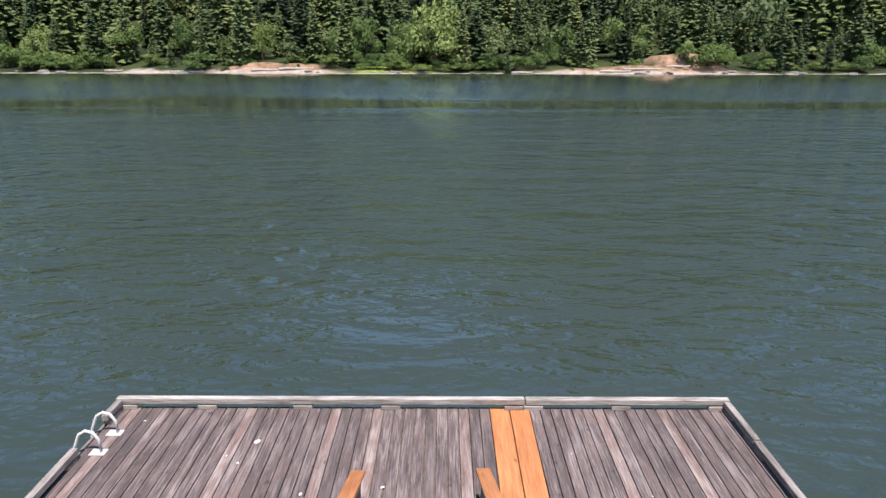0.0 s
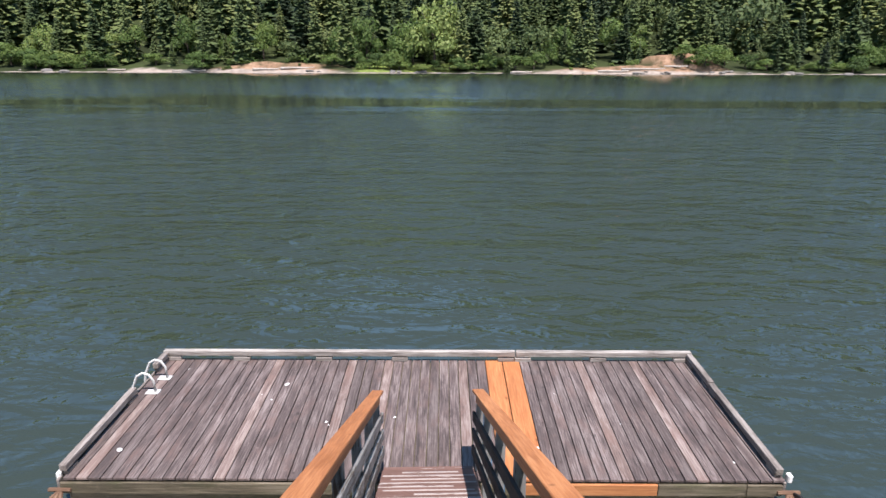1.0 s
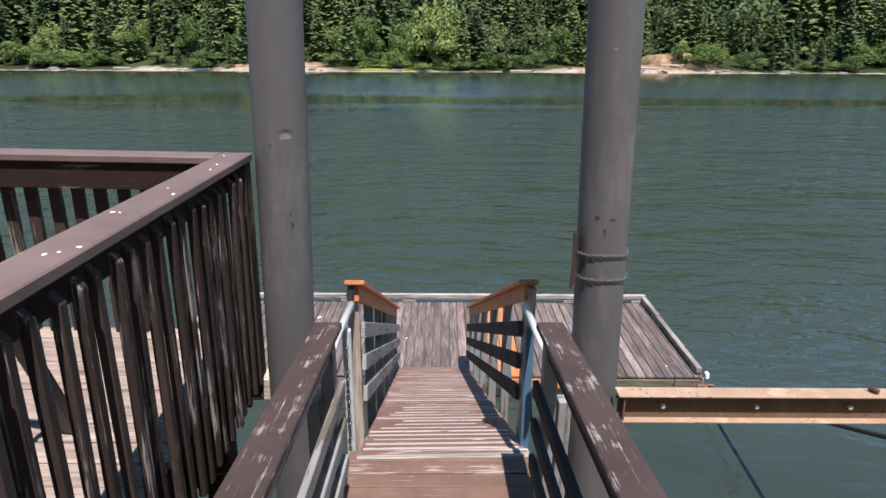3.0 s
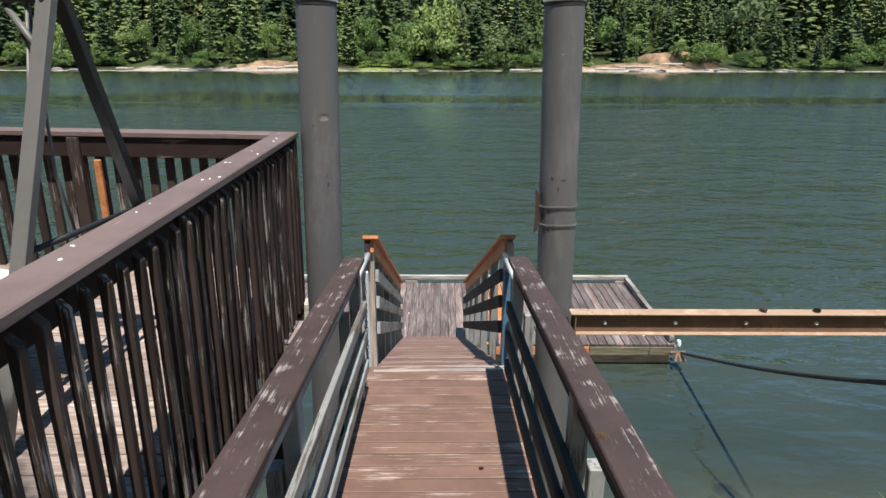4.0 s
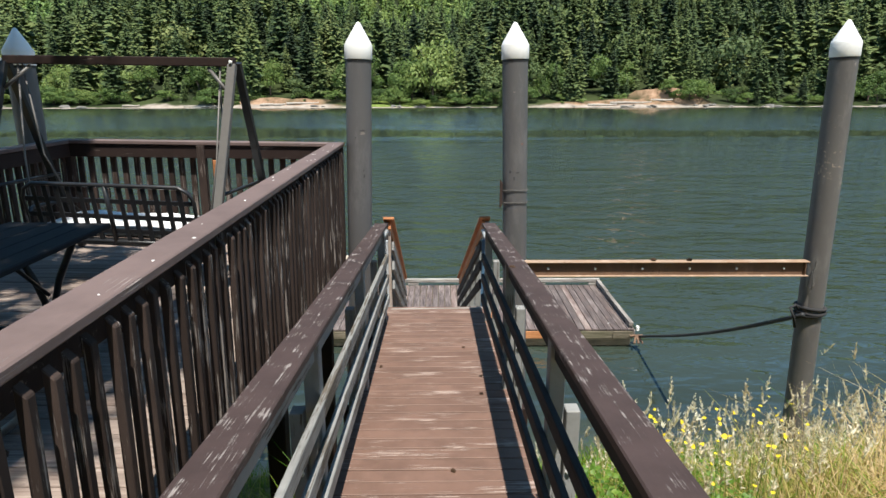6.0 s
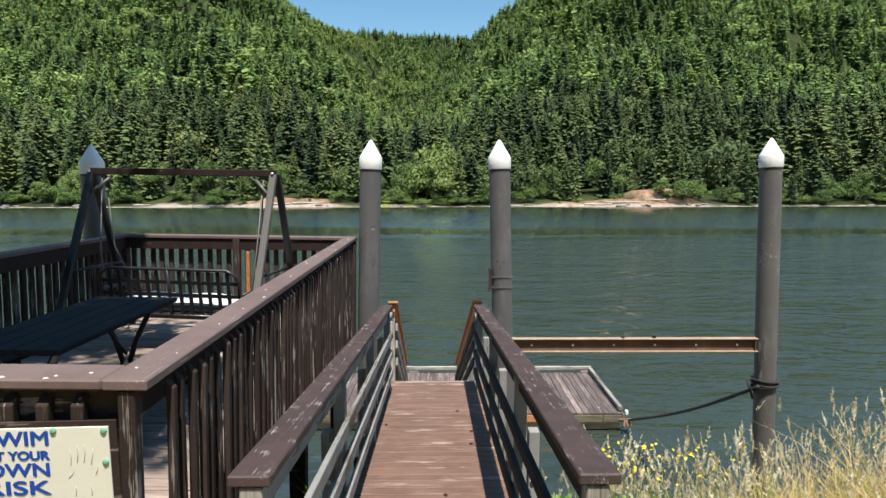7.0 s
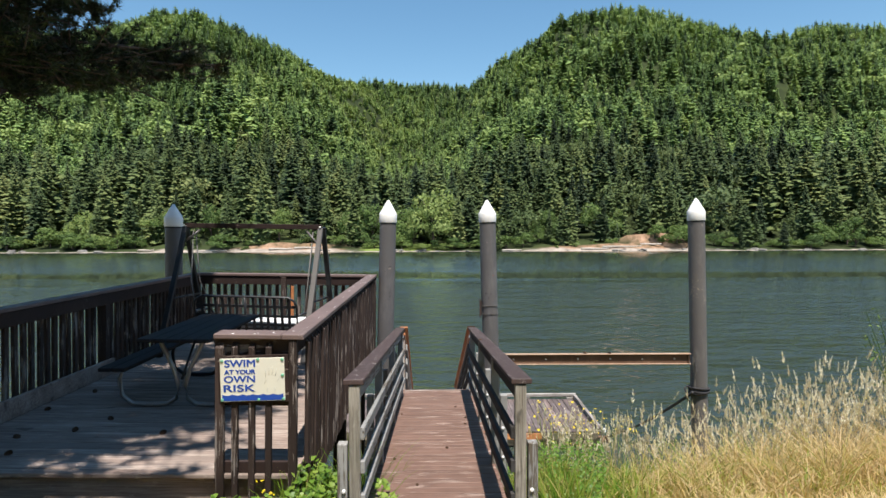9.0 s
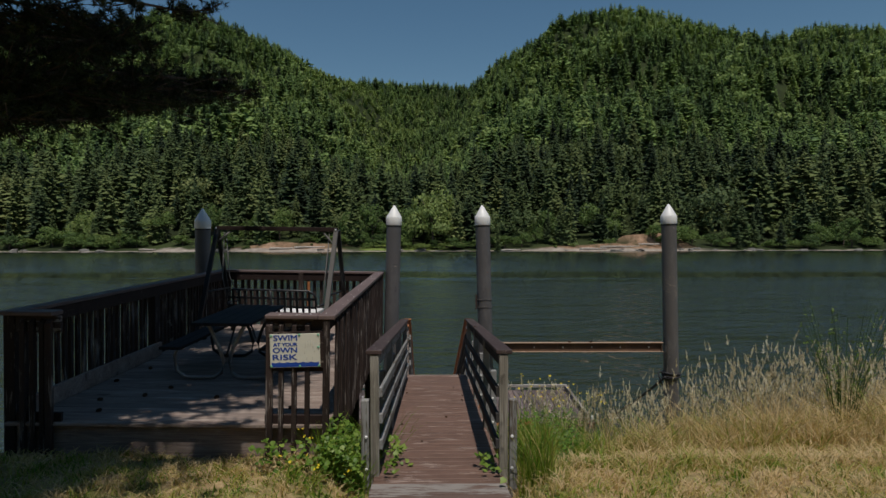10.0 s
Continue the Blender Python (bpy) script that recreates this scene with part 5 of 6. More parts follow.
def scatter(templates, x, y, z, high, wide, tone, turn, name, mat, jitter=0.06):
    """Joins scaled, turned copies of templates into one mesh."""
    rs = np.random.RandomState(len(x))
    which = rs.randint(len(templates), size=len(x))
    vs, fs, ts, base = [], [], [], 0
    for k, (tv, tf, tt) in enumerate(templates):
        i = np.where(which == k)[0]
        if not len(i):
            continue
        c, s = np.cos(turn[i])[:, None], np.sin(turn[i])[:, None]
        px = (tv[:, 0] * c - tv[:, 1] * s) * wide[i][:, None] + x[i][:, None]
        py = (tv[:, 0] * s + tv[:, 1] * c) * wide[i][:, None] + y[i][:, None]
        pz = tv[:, 2] * high[i][:, None] + z[i][:, None]
        vs.append(np.stack([px, py, pz], -1).reshape(-1, 3))
        fs.append((tf[None] + (np.arange(len(i)) * len(tv))[:, None, None] + base).reshape(-1, 3))
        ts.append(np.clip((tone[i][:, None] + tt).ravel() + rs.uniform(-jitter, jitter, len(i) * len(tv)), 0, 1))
        base += len(i) * len(tv)
    return bulk_mesh(name, np.concatenate(vs), np.concatenate(fs), mat, np.concatenate(ts))


def forest(name, r0, r1, spacing, templates, high, label, seed, mat=None, broad=1.0, half=40.0):
    rs = np.random.RandomState(seed)
    gx, gy = np.meshgrid(np.arange(-r1, r1, spacing), np.arange(0, r1, spacing * 0.87))
    gx = gx + (np.arange(gx.shape[0]) % 2)[:, None] * spacing / 2
    x = gx.ravel() + rs.uniform(-.38, .38, gx.size) * spacing
    y = gy.ravel() + rs.uniform(-.46, .46, gx.size) * spacing - 12
    az, r = np.degrees(np.arctan2(x, y + 12)), np.hypot(x, y + 12)
    inside = (np.abs(az) < half) & (r > r0) & (r < r1)
    x, y, az, r = x[inside], y[inside], az[inside], r[inside]
    d = y - SHORE
    keep = (d > 4.5 + 3 * wobble(x, y, 30, 8)) & (bare_bank(x, y) < 0.25) & (r < np.interp(az, RIDGE_A, RIDGE_R) * 1.06)
    x, y, r, az, d = x[keep], y[keep], r[keep], az[keep], d[keep]
    z = height(x, y) - 0.6
    stand = wobble(x, y, 130, 31) * 0.5 + 0.5
    young = np.exp(-((az + 8.5) / 4.2) ** 2) * smooth(560, 700, r) * (1 - smooth(1000, 1100, r))
    h = (high[0] + (high[1] - high[0]) * rs.uniform(0, 1, len(x)) ** 1.3) * (0.85 + 0.25 * stand) * (1 - 0.4 * young) * (0.6 + 0.4 * smooth(4, 24, d))
    wide = h * broad * rs.uniform(0.85, 1.25, len(x)) * (1 + 0.25 * young)
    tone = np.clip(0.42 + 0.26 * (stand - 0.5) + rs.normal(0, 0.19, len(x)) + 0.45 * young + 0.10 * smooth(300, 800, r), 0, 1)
    me = scatter(templates, x, y, z, h, wide, tone, rs.uniform(0, math.tau, len(x)), name, mat or M_CONIFER)
    tagged(new(name, me), label, "trees", kind="stuff")


DROOPS, POWERS = (.24, .38, .30, .45, .32, .22, .36, .28), (.72, .62, .80, .7, .6, .75, .65, .85)
RADII = (.15, .18, .20, .17, .21, .16, .19, .2)
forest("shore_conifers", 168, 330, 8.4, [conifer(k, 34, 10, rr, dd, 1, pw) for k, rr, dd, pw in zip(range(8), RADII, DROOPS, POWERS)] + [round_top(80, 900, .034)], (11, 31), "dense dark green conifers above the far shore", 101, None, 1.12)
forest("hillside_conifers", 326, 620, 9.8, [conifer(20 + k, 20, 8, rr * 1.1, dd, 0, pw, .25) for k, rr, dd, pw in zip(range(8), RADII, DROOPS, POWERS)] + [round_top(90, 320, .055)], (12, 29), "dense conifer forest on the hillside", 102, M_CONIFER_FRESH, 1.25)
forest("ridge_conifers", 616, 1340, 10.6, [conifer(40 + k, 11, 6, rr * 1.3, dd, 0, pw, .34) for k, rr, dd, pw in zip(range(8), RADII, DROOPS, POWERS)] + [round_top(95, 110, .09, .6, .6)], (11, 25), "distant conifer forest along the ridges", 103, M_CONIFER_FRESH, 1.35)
# unseen conifers added behind the camera to block part of the sky's light
rs = np.random.RandomState(9)
x, y = np.repeat(np.arange(-72, 73, 6.0), 3), np.tile((-30.0, -36.0, -43.0), 25)
x, y = x + rs.uniform(-2, 2, len(x)), y + rs.uniform(-2.5, 2.5, len(x))
h = rs.uniform(17, 27, len(x))
me = scatter([conifer(70 + k, 14, 8, .2, .35, 0) for k in range(3)], x, y, height(x, y) - 0.3, h, h, rs.uniform(.1, .6, len(x)), rs.uniform(0, 6, len(x)), "meadow_edge_conifers", M_CONIFER)
tagged(new("meadow_edge_conifers", me), "unseen conifers added to block sky light", "trees", kind="stuff")


CROWNS = [leaf_crown(60 + k, 11, 2600, 0.030, 1.0) for k in range(4)]
crown_me = {}


def crown_mesh(k, level):
    key = (k, level)
    if key not in crown_me:
        v, f, t = CROWNS[k]
        crown_me[key] = bulk_mesh("leaf_crown", v, f, M_BROADLEAF, np.clip(level * 0.85 + (t - 0.5) * 0.4, 0, 1))
    return crown_me[key]


trunk_bm = bmesh.new()
tube_bm(trunk_bm, [(0, 0, -0.05), (0.01, 0, 0.25), (0.0, 0.02, 0.6)], 0.03, 7, False, 0.012)
for a in range(5):
    q = a * 1.3
    tube_bm(trunk_bm, [(0.005, 0.01, 0.2 + 0.06 * a), (0.14 * math.cos(q), 0.14 * math.sin(q), 0.42 + 0.06 * a), (0.24 * math.cos(q), 0.24 * math.sin(q), 0.58 + 0.06 * a)], 0.012, 5, False, 0.004)
trunk_me = from_bm("broadleaf_trunk", trunk_bm, M_BARK)


def shore_tree(x, d, h, w, k, level, label, group="broadleaf trees on the far shore", name="broadleaf_tree", cat="tree"):
    x, h, w = x * NEARER, h * NEARER, w * NEARER
    y = SHORE + d
    ob = thing(name, label, cat, pose(x, y, float(height(x, y)) - 0.3, 0, 0, (x * 37) % 360) @ Matrix.Diagonal((w, w, h, 1)), group)
    put("crown", crown_mesh(k, level), ob)
    put("trunk", trunk_me, ob)


for x, d, h, w, k, lv in ((-13, 9, 18, 16, 0, .6), (-4, 7, 27, 22, 1, 1.0), (4, 9, 16, 16, 2, .55), (-20, 8, 13, 13, 3, .5), (-76, 16, 16, 12, 1, .7), (-88, 14, 14, 12, 2, .55), (-128, 14, 15, 13, 3, .6), (-140, 12, 13, 15, 0, .9), (-163, 10, 16, 15, 1, .95), (-176, 9, 10, 14, 2, .62), (-40, 10, 17, 15, 2, .42), (-32, 12, 19, 14, 0, .4), (49, 14, 15, 14, 3, .35), (72, 17, 17, 15, 1, .6), (79, 18, 14, 12, 0, .75), (44, 12, 12, 10, 2, .5), (139, 9, 10, 10, 0, .45), (170, 9, 12, 12, 1, .5), (183, 10, 14, 14, 2, .4), (-108, 17, 17, 12, 1, .38)):
    shore_tree(x, d, h, w, k, lv, "rounded light green broadleaf tree at the water's edge" if lv > 0.5 else "olive green broadleaf tree among conifers")
for x, d, h, w, k, lv in ((103, 4.5, 8.5, 15, 0, .55), (94, 6, 6.5, 10, 2, .62), (111, 5, 6, 9, 1, .7), (-150, 6, 6, 13, 1, .9), (-158, 7, 7, 12, 2, .95), (-186, 6, 5, 13, 3, .9), (-116, 7, 5, 10, 0, .6), (-98, 9, 6, 9, 3, .5), (-45, 6, 4, 10, 1, .6), (-30, 5, 4, 11, 2, .7), (-18, 4.5, 3.5, 12, 0, .9), (-9, 3.5, 3, 12, 1, .95), (2, 4, 3.2, 12, 3, .95), (12, 5, 4.5, 10, 2, .6), (28, 6, 6, 11, 0, .45), (36, 7, 7, 10, 1, .5), (128, 5, 5, 11, 3, .55), (150, 6, 5, 10, 1, .5), (160, 5, 4, 11, 2, .6), (190, 6, 5, 12, 0, .6), (-60, 12, 5, 8, 1, .6), (57, 13, 5, 8, 2, .6), (-80, 8, 4, 8, 0, .7), (17, 6, 7, 8, 3, .35), (203, 6, 6, 12, 0, .5), (-205, 6, 6, 14, 2, .6)):
    shore_tree(x, d, h, w, k, lv, "low leafy shrub on the far bank", "shrubs on the far bank", "shore_shrub", "shrub")
random.seed(41)
for k in range(44):
    x = random.uniform(-215, 215)
    if any(abs(x - c) < w for c, w in ((-66, 20), (66, 22), (98, 11), (-114, 12))):
        continue
    h = random.uniform(2.5, 8)
    shore_tree(x, random.uniform(3.0, 8.0), h, h * random.uniform(1.0, 2.0), k % 4, (0.2, 0.35, 0.5, 0.65)[k * 7 % 4], "low leafy shrub on the far bank", "shrubs on the far bank", "shore_shrub", "shrub")
random.seed(43)
for k in range(26):
    c, w = ((-66, 22), (64, 19), (96, 13))[k % 3]
    h = random.uniform(1.2, 3.4)
    shore_tree(c + random.uniform(-w, w), random.uniform(4.0, 9.5), h, h * random.uniform(1.1, 1.9), k % 4, (0.35, 0.55, 0.75)[k * 5 % 3], "small olive bush on the bare clay bank", "bushes on the clay bank", "clay_bush", "shrub")
for x, d, ln, a in ((78, 2.6, 12, 4), (66, 2.0, 8, -6), (-70, 2.2, 7, 5), (-58, 3.4, 9, 12), (91, 3.4, 6, -14), (-100, 2.0, 9, 2), (30, 1.4, 6, 8), (-128, 1.5, 5, -5)):
    x, y = x * NEARER, SHORE + d
    bm = tube_bm(bmesh.new(), [(-ln / 2, 0, 0), (-ln / 5, 0.1, 0.12), (ln / 4, -0.05, 0.05), (ln / 2, 0.1, 0.2)], 0.33, 8, False, 0.18)
    ob = tagged(new("driftwood_log", from_bm("driftwood_log", bm, M_LOG, True)), "bleached driftwood log on the far beach", "log", "driftwood on the far beach")
    ob.matrix_basis = pose(x, y, float(height(x, y)) + 0.25, 0, 0, a)
rock_bm = bmesh.new()
bmesh.ops.create_icosphere(rock_bm, subdivisions=2, radius=1)
for v in rock_bm.verts:
    v.co *= 0.8 + 0.4 * noise.noise(v.co * 1.4)
rock_me = from_bm("shore_rock", rock_bm, M_ROCK)
random.seed(77)
for k in range(46):
    x = random.uniform(-150, 150)
    y = SHORE + random.uniform(-0.4, 1.8)
    s = random.uniform(0.3, 1.1)
    ob = tagged(new("shore_rock", rock_me), "pale rock at the far waterline", "rock", "rocks along the far shore")
    ob.matrix_basis = pose(x, y, float(height(x, y)) + 0.1 * s, 20 * random.random(), 0, 360 * random.random()) @ Matrix.Diagonal((s * 1.8, s, s * 0.55, 1))


# ---- pine tree over the deck ----
def build_pine():
    ob = thing("pine_tree", "tall pine with dark drooping needle boughs over the deck", "tree", pose(-7.4, -9.2, 3.9))
    put("trunk", tube("pine_trunk", [(0, 0, -0.2), (0.05, 0.05, 3), (0.0, 0.1, 7), (-0.1, 0, 12), (0, 0, 17)], 0.34, M_BARK, 14, False, 0.06), ob)
    rs = np.random.RandomState(5)
    home = np.array([-7.4, -9.2, 3.9])

    def limb(end, start_z, sag, r, per_node, reach):
        a, b = np.array((0.05, 0.05, start_z)), np.array(end, float)
        n = 14
        path = [a + (b - a) * (k / n) + np.array([0.10 * math.sin(k * 1.3 + start_z), 0.12 * math.cos(k * 0.9), -sag * math.sin(math.pi * k / n) * 0.6 + 0.08 * math.sin(k * 0.8)]) for k in range(n + 1)]
        put("limb", tube("pine_limb", path, r, M_BARK, 7, False, 0.012), ob)
        got = []
        for k in range(5, n + 1):
            for _ in range(per_node):
                d = rs.normal(size=3) * np.array([0.55, 0.55, 0.26])
                got.append((path[k], path[k] + d * (reach if k < n - 1 else reach * 0.45)))
        return got

    def needles(tips, steps, m, width, length, name):
        c, ax = [], []
        for a, b in tips:
            for u in steps:
                c.append(a + (b - a) * u + rs.normal(0, 0.03, 3))
                ax.append((b - a) / (np.linalg.norm(b - a) + 1e-6))
        c, ax = np.array(c), np.array(ax)
        n = len(c)
        d = rs.normal(size=(n, m, 3)) + ax[:, None] + np.array([0, 0, 0.25])
        d /= np.linalg.norm(d, axis=2)[..., None]
        ln = rs.uniform(*length, (n, m, 1))
        side = np.cross(d, rs.normal(size=(n, m, 3)))
        side /= np.linalg.norm(side, axis=2)[..., None]
        base = np.repeat(c[:, None], m, 1) + d * 0.01
        v = np.stack([base + side * width, base - side * width, base + d * ln], 2).reshape(-1, 3)
        tone = np.repeat(np.clip(rs.normal(0.35, 0.24, n), 0, 1), m * 3)
        put(name, bulk_mesh(name, v, np.arange(n * m * 3).reshape(-1, 3), M_NEEDLE, tone), ob, None, "dark green needle tufts")

    low = []
    for p in ((-3.1, -2.8, 8.45), (-3.35, -2.9, 8.6), (-3.5, -3.2, 8.35), (-3.9, -3.0, 8.25), (-4.2, -3.6, 8.1), (-4.5, -3.3, 8.45), (-4.4, -5.0, 7.6), (-4.3, -4.4, 7.9), (-5.0, -4.2, 8.0), (-5.2, -5.4, 7.5), (-3.5, -3.6, 9.4), (-4.7, -3.0, 9.2), (-4.9, -2.4, 9.6), (-5.3, -3.2, 9.0), (-5.6, -2.2, 9.2), (-6.2, -2.6, 8.8), (-6.3, -3.8, 8.0), (-5.8, -4.6, 8.3), (-7.0, -4.6, 8.2), (-6.0, -6.2, 7.4), (-4.6, -4.2, 9.0), (-5.0, -3.6, 9.9), (-7.4, -3.4, 8.4), (-6.8, -1.4, 9.6), (-4.3, -3.6, 8.9), (-4.0, -2.6, 8.6)):
        e = np.array(p) - home + np.array([0, 0, 0.1])
        low += limb(e, max(3.4, e[2] - 0.4 - 0.10 * math.hypot(e[0], e[1])), 0.5, 0.06, 10, 0.75)
    # the wide upper crown that shades the deck and the grass
    high = []
    for k in range(180):
        z = 10.6 + 4.2 * (k * 0.618 % 1)
        fx = -2.15 - 5.2 * (k * 0.377 % 1) ** 1.15
        fy = -10.0 + 9.4 * (k * 0.723 % 1)
        if fy > -4.4 and fx > -3.1:
            fx -= 1.1
        if k >= 90:
            # the crown's far edge, over the corner of the railing
            fx, fy = -4.5 - 1.9 * (k * 0.377 % 1), -1.6 + 2.6 * (k * 0.723 % 1)
        if k >= 120:
            # outer sprays over the grass before the deck
            fx, fy = -2.9 - 2.4 * (k * 0.377 % 1), -7.9 + 1.5 * (k * 0.723 % 1)
        if k >= 136:
            fx, fy = -1.98 - 0.6 * (k * 0.377 % 1), -5.3 + 2.4 * (k * 0.723 % 1)
        if k >= 148:
            # over the corner pile and the swing
            fx, fy = -5.5 + 0.95 * (k * 0.377 % 1), -0.15 + 1.1 * (k * 0.723 % 1)
        if k >= 170:
            # over the grass before the deck
            fx, fy = -1.7 - 4.2 * (k * 0.377 % 1), -8.6 + 2.2 * (k * 0.723 % 1)
        if k >= 174:
            # a last spray over the planks beside the boardwalk
            fx, fy = -1.95 - 0.6 * (k * 0.377 % 1), -4.0 + 1.6 * (k * 0.723 % 1)
        e = np.array((fx + 0.10 * (z - 4.3), fy - 0.37 * (z - 4.3), z)) - home
        high += limb(e, max(5.0, e[2] - 0.5 - 0.12 * math.hypot(e[0], e[1])), 0.5, 0.06, 6, 0.85)
    bm = bmesh.new()
    for a, b in low:
        tube_bm(bm, [a, (a + b) / 2 + np.array([0, 0, -0.04]), b], 0.012, 4, False, 0.005)
    put("twig_work", from_bm("pine_twigs", bm, M_BARK), ob)
    needles(low, (0.4, 0.6, 0.8, 1.0), 24, 0.0055, (0.06, 0.12), "low_needles")
    needles(high, (0.4, 0.7, 1.0), 8, 0.031, (0.14, 0.26), "crown_needles")


build_pine()


# ---- grasses and plants on the near bank ----
def blades(name, x, y, high, width, lean, tone, mat, label, seed, z=None, cat="grass"):
    rs = np.random.RandomState(seed)
    n = len(x)
    z = height(x, y) - 0.02 if z is None else z
    a, b = rs.uniform(0, math.tau, n), rs.uniform(0, math.tau, n)
    dx, dy = np.cos(a), np.sin(a)
    sx, sy = np.cos(b) * width, np.sin(b) * width
    ln = lean * rs.uniform(0.3, 1.3, n) * high

    def at(u, k):
        off = ln * u ** 1.8
        return np.stack([x + dx * off + k * sx, y + dy * off + k * sy, z + high * u * np.sqrt(np.maximum(0.05, 1 - (lean * u) ** 2 * 0.6))], -1)

    p = np.stack([at(0, 1), at(0, -1), at(0.45, .8), at(0.45, -.8), at(0.78, .5), at(0.78, -.5), at(1.0, 0)], 1).reshape(-1, 3)
    i = np.arange(n)[:, None] * 7
    f = np.concatenate([i + q for q in ([0, 1, 3], [0, 3, 2], [2, 3, 5], [2, 5, 4], [4, 5, 6])])
    me = bulk_mesh(name, p, f, mat, np.repeat(np.clip(tone, 0, 1), 7))
    tagged(new(name, me), label, cat, kind="stuff")
    return at(1.0, 0)


def patch(n, x0, x1, y0, y1, seed, keep=None):
    rs = np.random.RandomState(seed)
    x, y = rs.uniform(x0, x1, n), rs.uniform(y0, y1, n)
    if keep is not None:
        ok = keep(x, y)
        x, y = x[ok], y[ok]
    return x, y, rs


def clear_of_walk(x, y):
    return (np.abs(x + 0.05) > 0.72) | (y < -7.6)


def off_deck(x, y):
    return ~((x < -1.02) & (x > -4.65) & (y > -6.42))


# tall dry grass up the bank
x, y, rs = patch(44000, 0.85, 10.0, -6.4, 0.9, 1)
dry = np.clip(0.40 + 0.09 * (x - 1.2) - 0.10 * (y + 3.0) + 0.5 * wobble(x, y, 1.0, 51), 0, 1) * smooth(0.9, -1.6, y)
high = (0.52 + 0.45 * rs.uniform(0, 1, len(x)) + 0.25 * wobble(x, y, 1.2, 52)) * (0.9 + 0.35 * smooth(2.5, 6.0, x)) * (1 - 0.80 * smooth(-3.9, -5.5, y)) * (0.62 + 0.38 * smooth(1.2, 3.2, x)) * (1 - 0.5 * smooth(-3.0, -2.2, y)) * (1 + 0.35 * wobble(x, y, 0.6, 58))
blades("bank_grass", x, y, np.maximum(high, 0.12), 0.0068, 0.82, 0.05 + 0.20 * smooth(1.2, 3.4, x) + (0.35 + 0.37 * smooth(1.0, 3.2, x)) * dry + rs.normal(0, 0.26, len(x)), M_GRASS, "long green and straw-coloured grass on the bank", 2)
# stalks with seed heads
x, y, rs = patch(9500, 1.1, 10.0, -5.4, -0.6, 3)
ok = (wobble(x, y, 1.3, 53) > -0.35) & (y < -1.7) & (rs.uniform(0, 1, len(x)) < (0.12 + 0.88 * smooth(-5.4, -4.3, y - 0.22 * x)) * (0.40 + 0.60 * smooth(3.0, 5.5, x)))
x, y = x[ok], y[ok]
hh = (1 - 0.45 * smooth(-2.9, -2.0, y)) * rs.uniform(0.75, 1.3, len(x)) * (1 - 0.3 * smooth(-4.4, -5.8, y)) * (0.92 + 0.36 * smooth(2.0, 5.0, x))
tips = blades("seed_stalks", x, y, hh, 0.0028, 0.28, rs.uniform(0.7, 1.0, len(x)), M_GRASS, "tall dry grass stalks", 4)
m = 30
rs = np.random.RandomState(6)
n = len(tips)
u = rs.uniform(0, 1, (n, m, 1))
ax = np.concatenate([rs.normal(0, .22, (n, 1, 2)), np.ones((n, 1, 1))], 2)
base = tips[:, None] - ax * 0.05 + ax * u * 0.15
d = np.concatenate([rs.normal(0, .55, (n, m, 2)), np.abs(rs.normal(1.0, .3, (n, m, 1)))], 2)
d /= np.linalg.norm(d, axis=2)[..., None]
side = np.cross(d, rs.normal(size=(n, m, 3)))
side /= np.linalg.norm(side, axis=2)[..., None]
ln = 0.040 * (1.2 - u)
v = np.stack([base + side * 0.006, base - side * 0.006, base + d * ln], 2).reshape(-1, 3)
tagged(new("seed_heads", bulk_mesh("seed_heads", v, np.arange(n * m * 3).reshape(-1, 3), M_SEED, np.repeat(rs.uniform(0, 1, n), m * 3))), "feathery pale seed heads of tall grass", "grass", kind="stuff")
# lush grass at the waterline
x, y, rs = patch(11000, 2.2, 9.0, -2.2, 1.2, 7)
blades("waterline_grass", x, y, rs.uniform(0.25, 0.6, len(x)), 0.006, 0.6, rs.normal(0.10, 0.12, len(x)), M_GRASS, "lush green grass at the waterline", 8)
x, y, rs = patch(3000, -3.5, 0.8, -2.5, 0.8, 17)
blades("under_deck_grass", x, y, rs.uniform(0.15, 0.4, len(x)), 0.005, 0.6, rs.normal(0.3, 0.15, len(x)), M_GRASS, "thin grass below the decks", 18)
# short dry meadow in front
x, y, rs = patch(52000, -6.5, 8.5, -8.2, -5.6, 9, lambda x, y: clear_of_walk(x, y) & off_deck(x, y) & (wobble(x, y, 0.32, 61) > -0.45))
tone = np.where(x > 0, 0.74, 0.62) + 0.40 * wobble(x, y, 1.0, 55) + 0.25 * wobble(x, y, 0.35, 57) + rs.normal(0, 0.27, len(x))
hh = rs.uniform(0.06, 0.17, len(x)) * (1 + 0.45 * smooth(-7.4, -6.0, y) * (x > 0)) * (1 + 0.3 * wobble(x, y, 0.9, 56))
blades("meadow_grass", x, y, hh, 0.0058, 1.05, tone, M_GRASS, "short sun-bleached meadow grass", 10)
# green growth along the boardwalk
x, y, rs = patch(4500, 0.75, 1.6, -6.7, -2.6, 11, lambda x, y: x < 1.05 + 0.16 * (y + 6.7))
blades("path_grass", x, y, rs.uniform(0.2, 0.62, len(x)) * (1 - 0.5 * smooth(1.2, 2.0, x)), 0.005, 0.45, rs.normal(0.30, 0.2, len(x)), M_GRASS, "fresh green grass beside the boardwalk", 12)
x, y, rs = patch(2600, -1.25, -0.72, -6.75, -3.0, 13)
blades("gap_grass", x, y, rs.uniform(0.15, 0.55, len(x)), 0.005, 0.5, rs.normal(0.2, 0.15, len(x)), M_GRASS, "green grass between deck and boardwalk", 14)


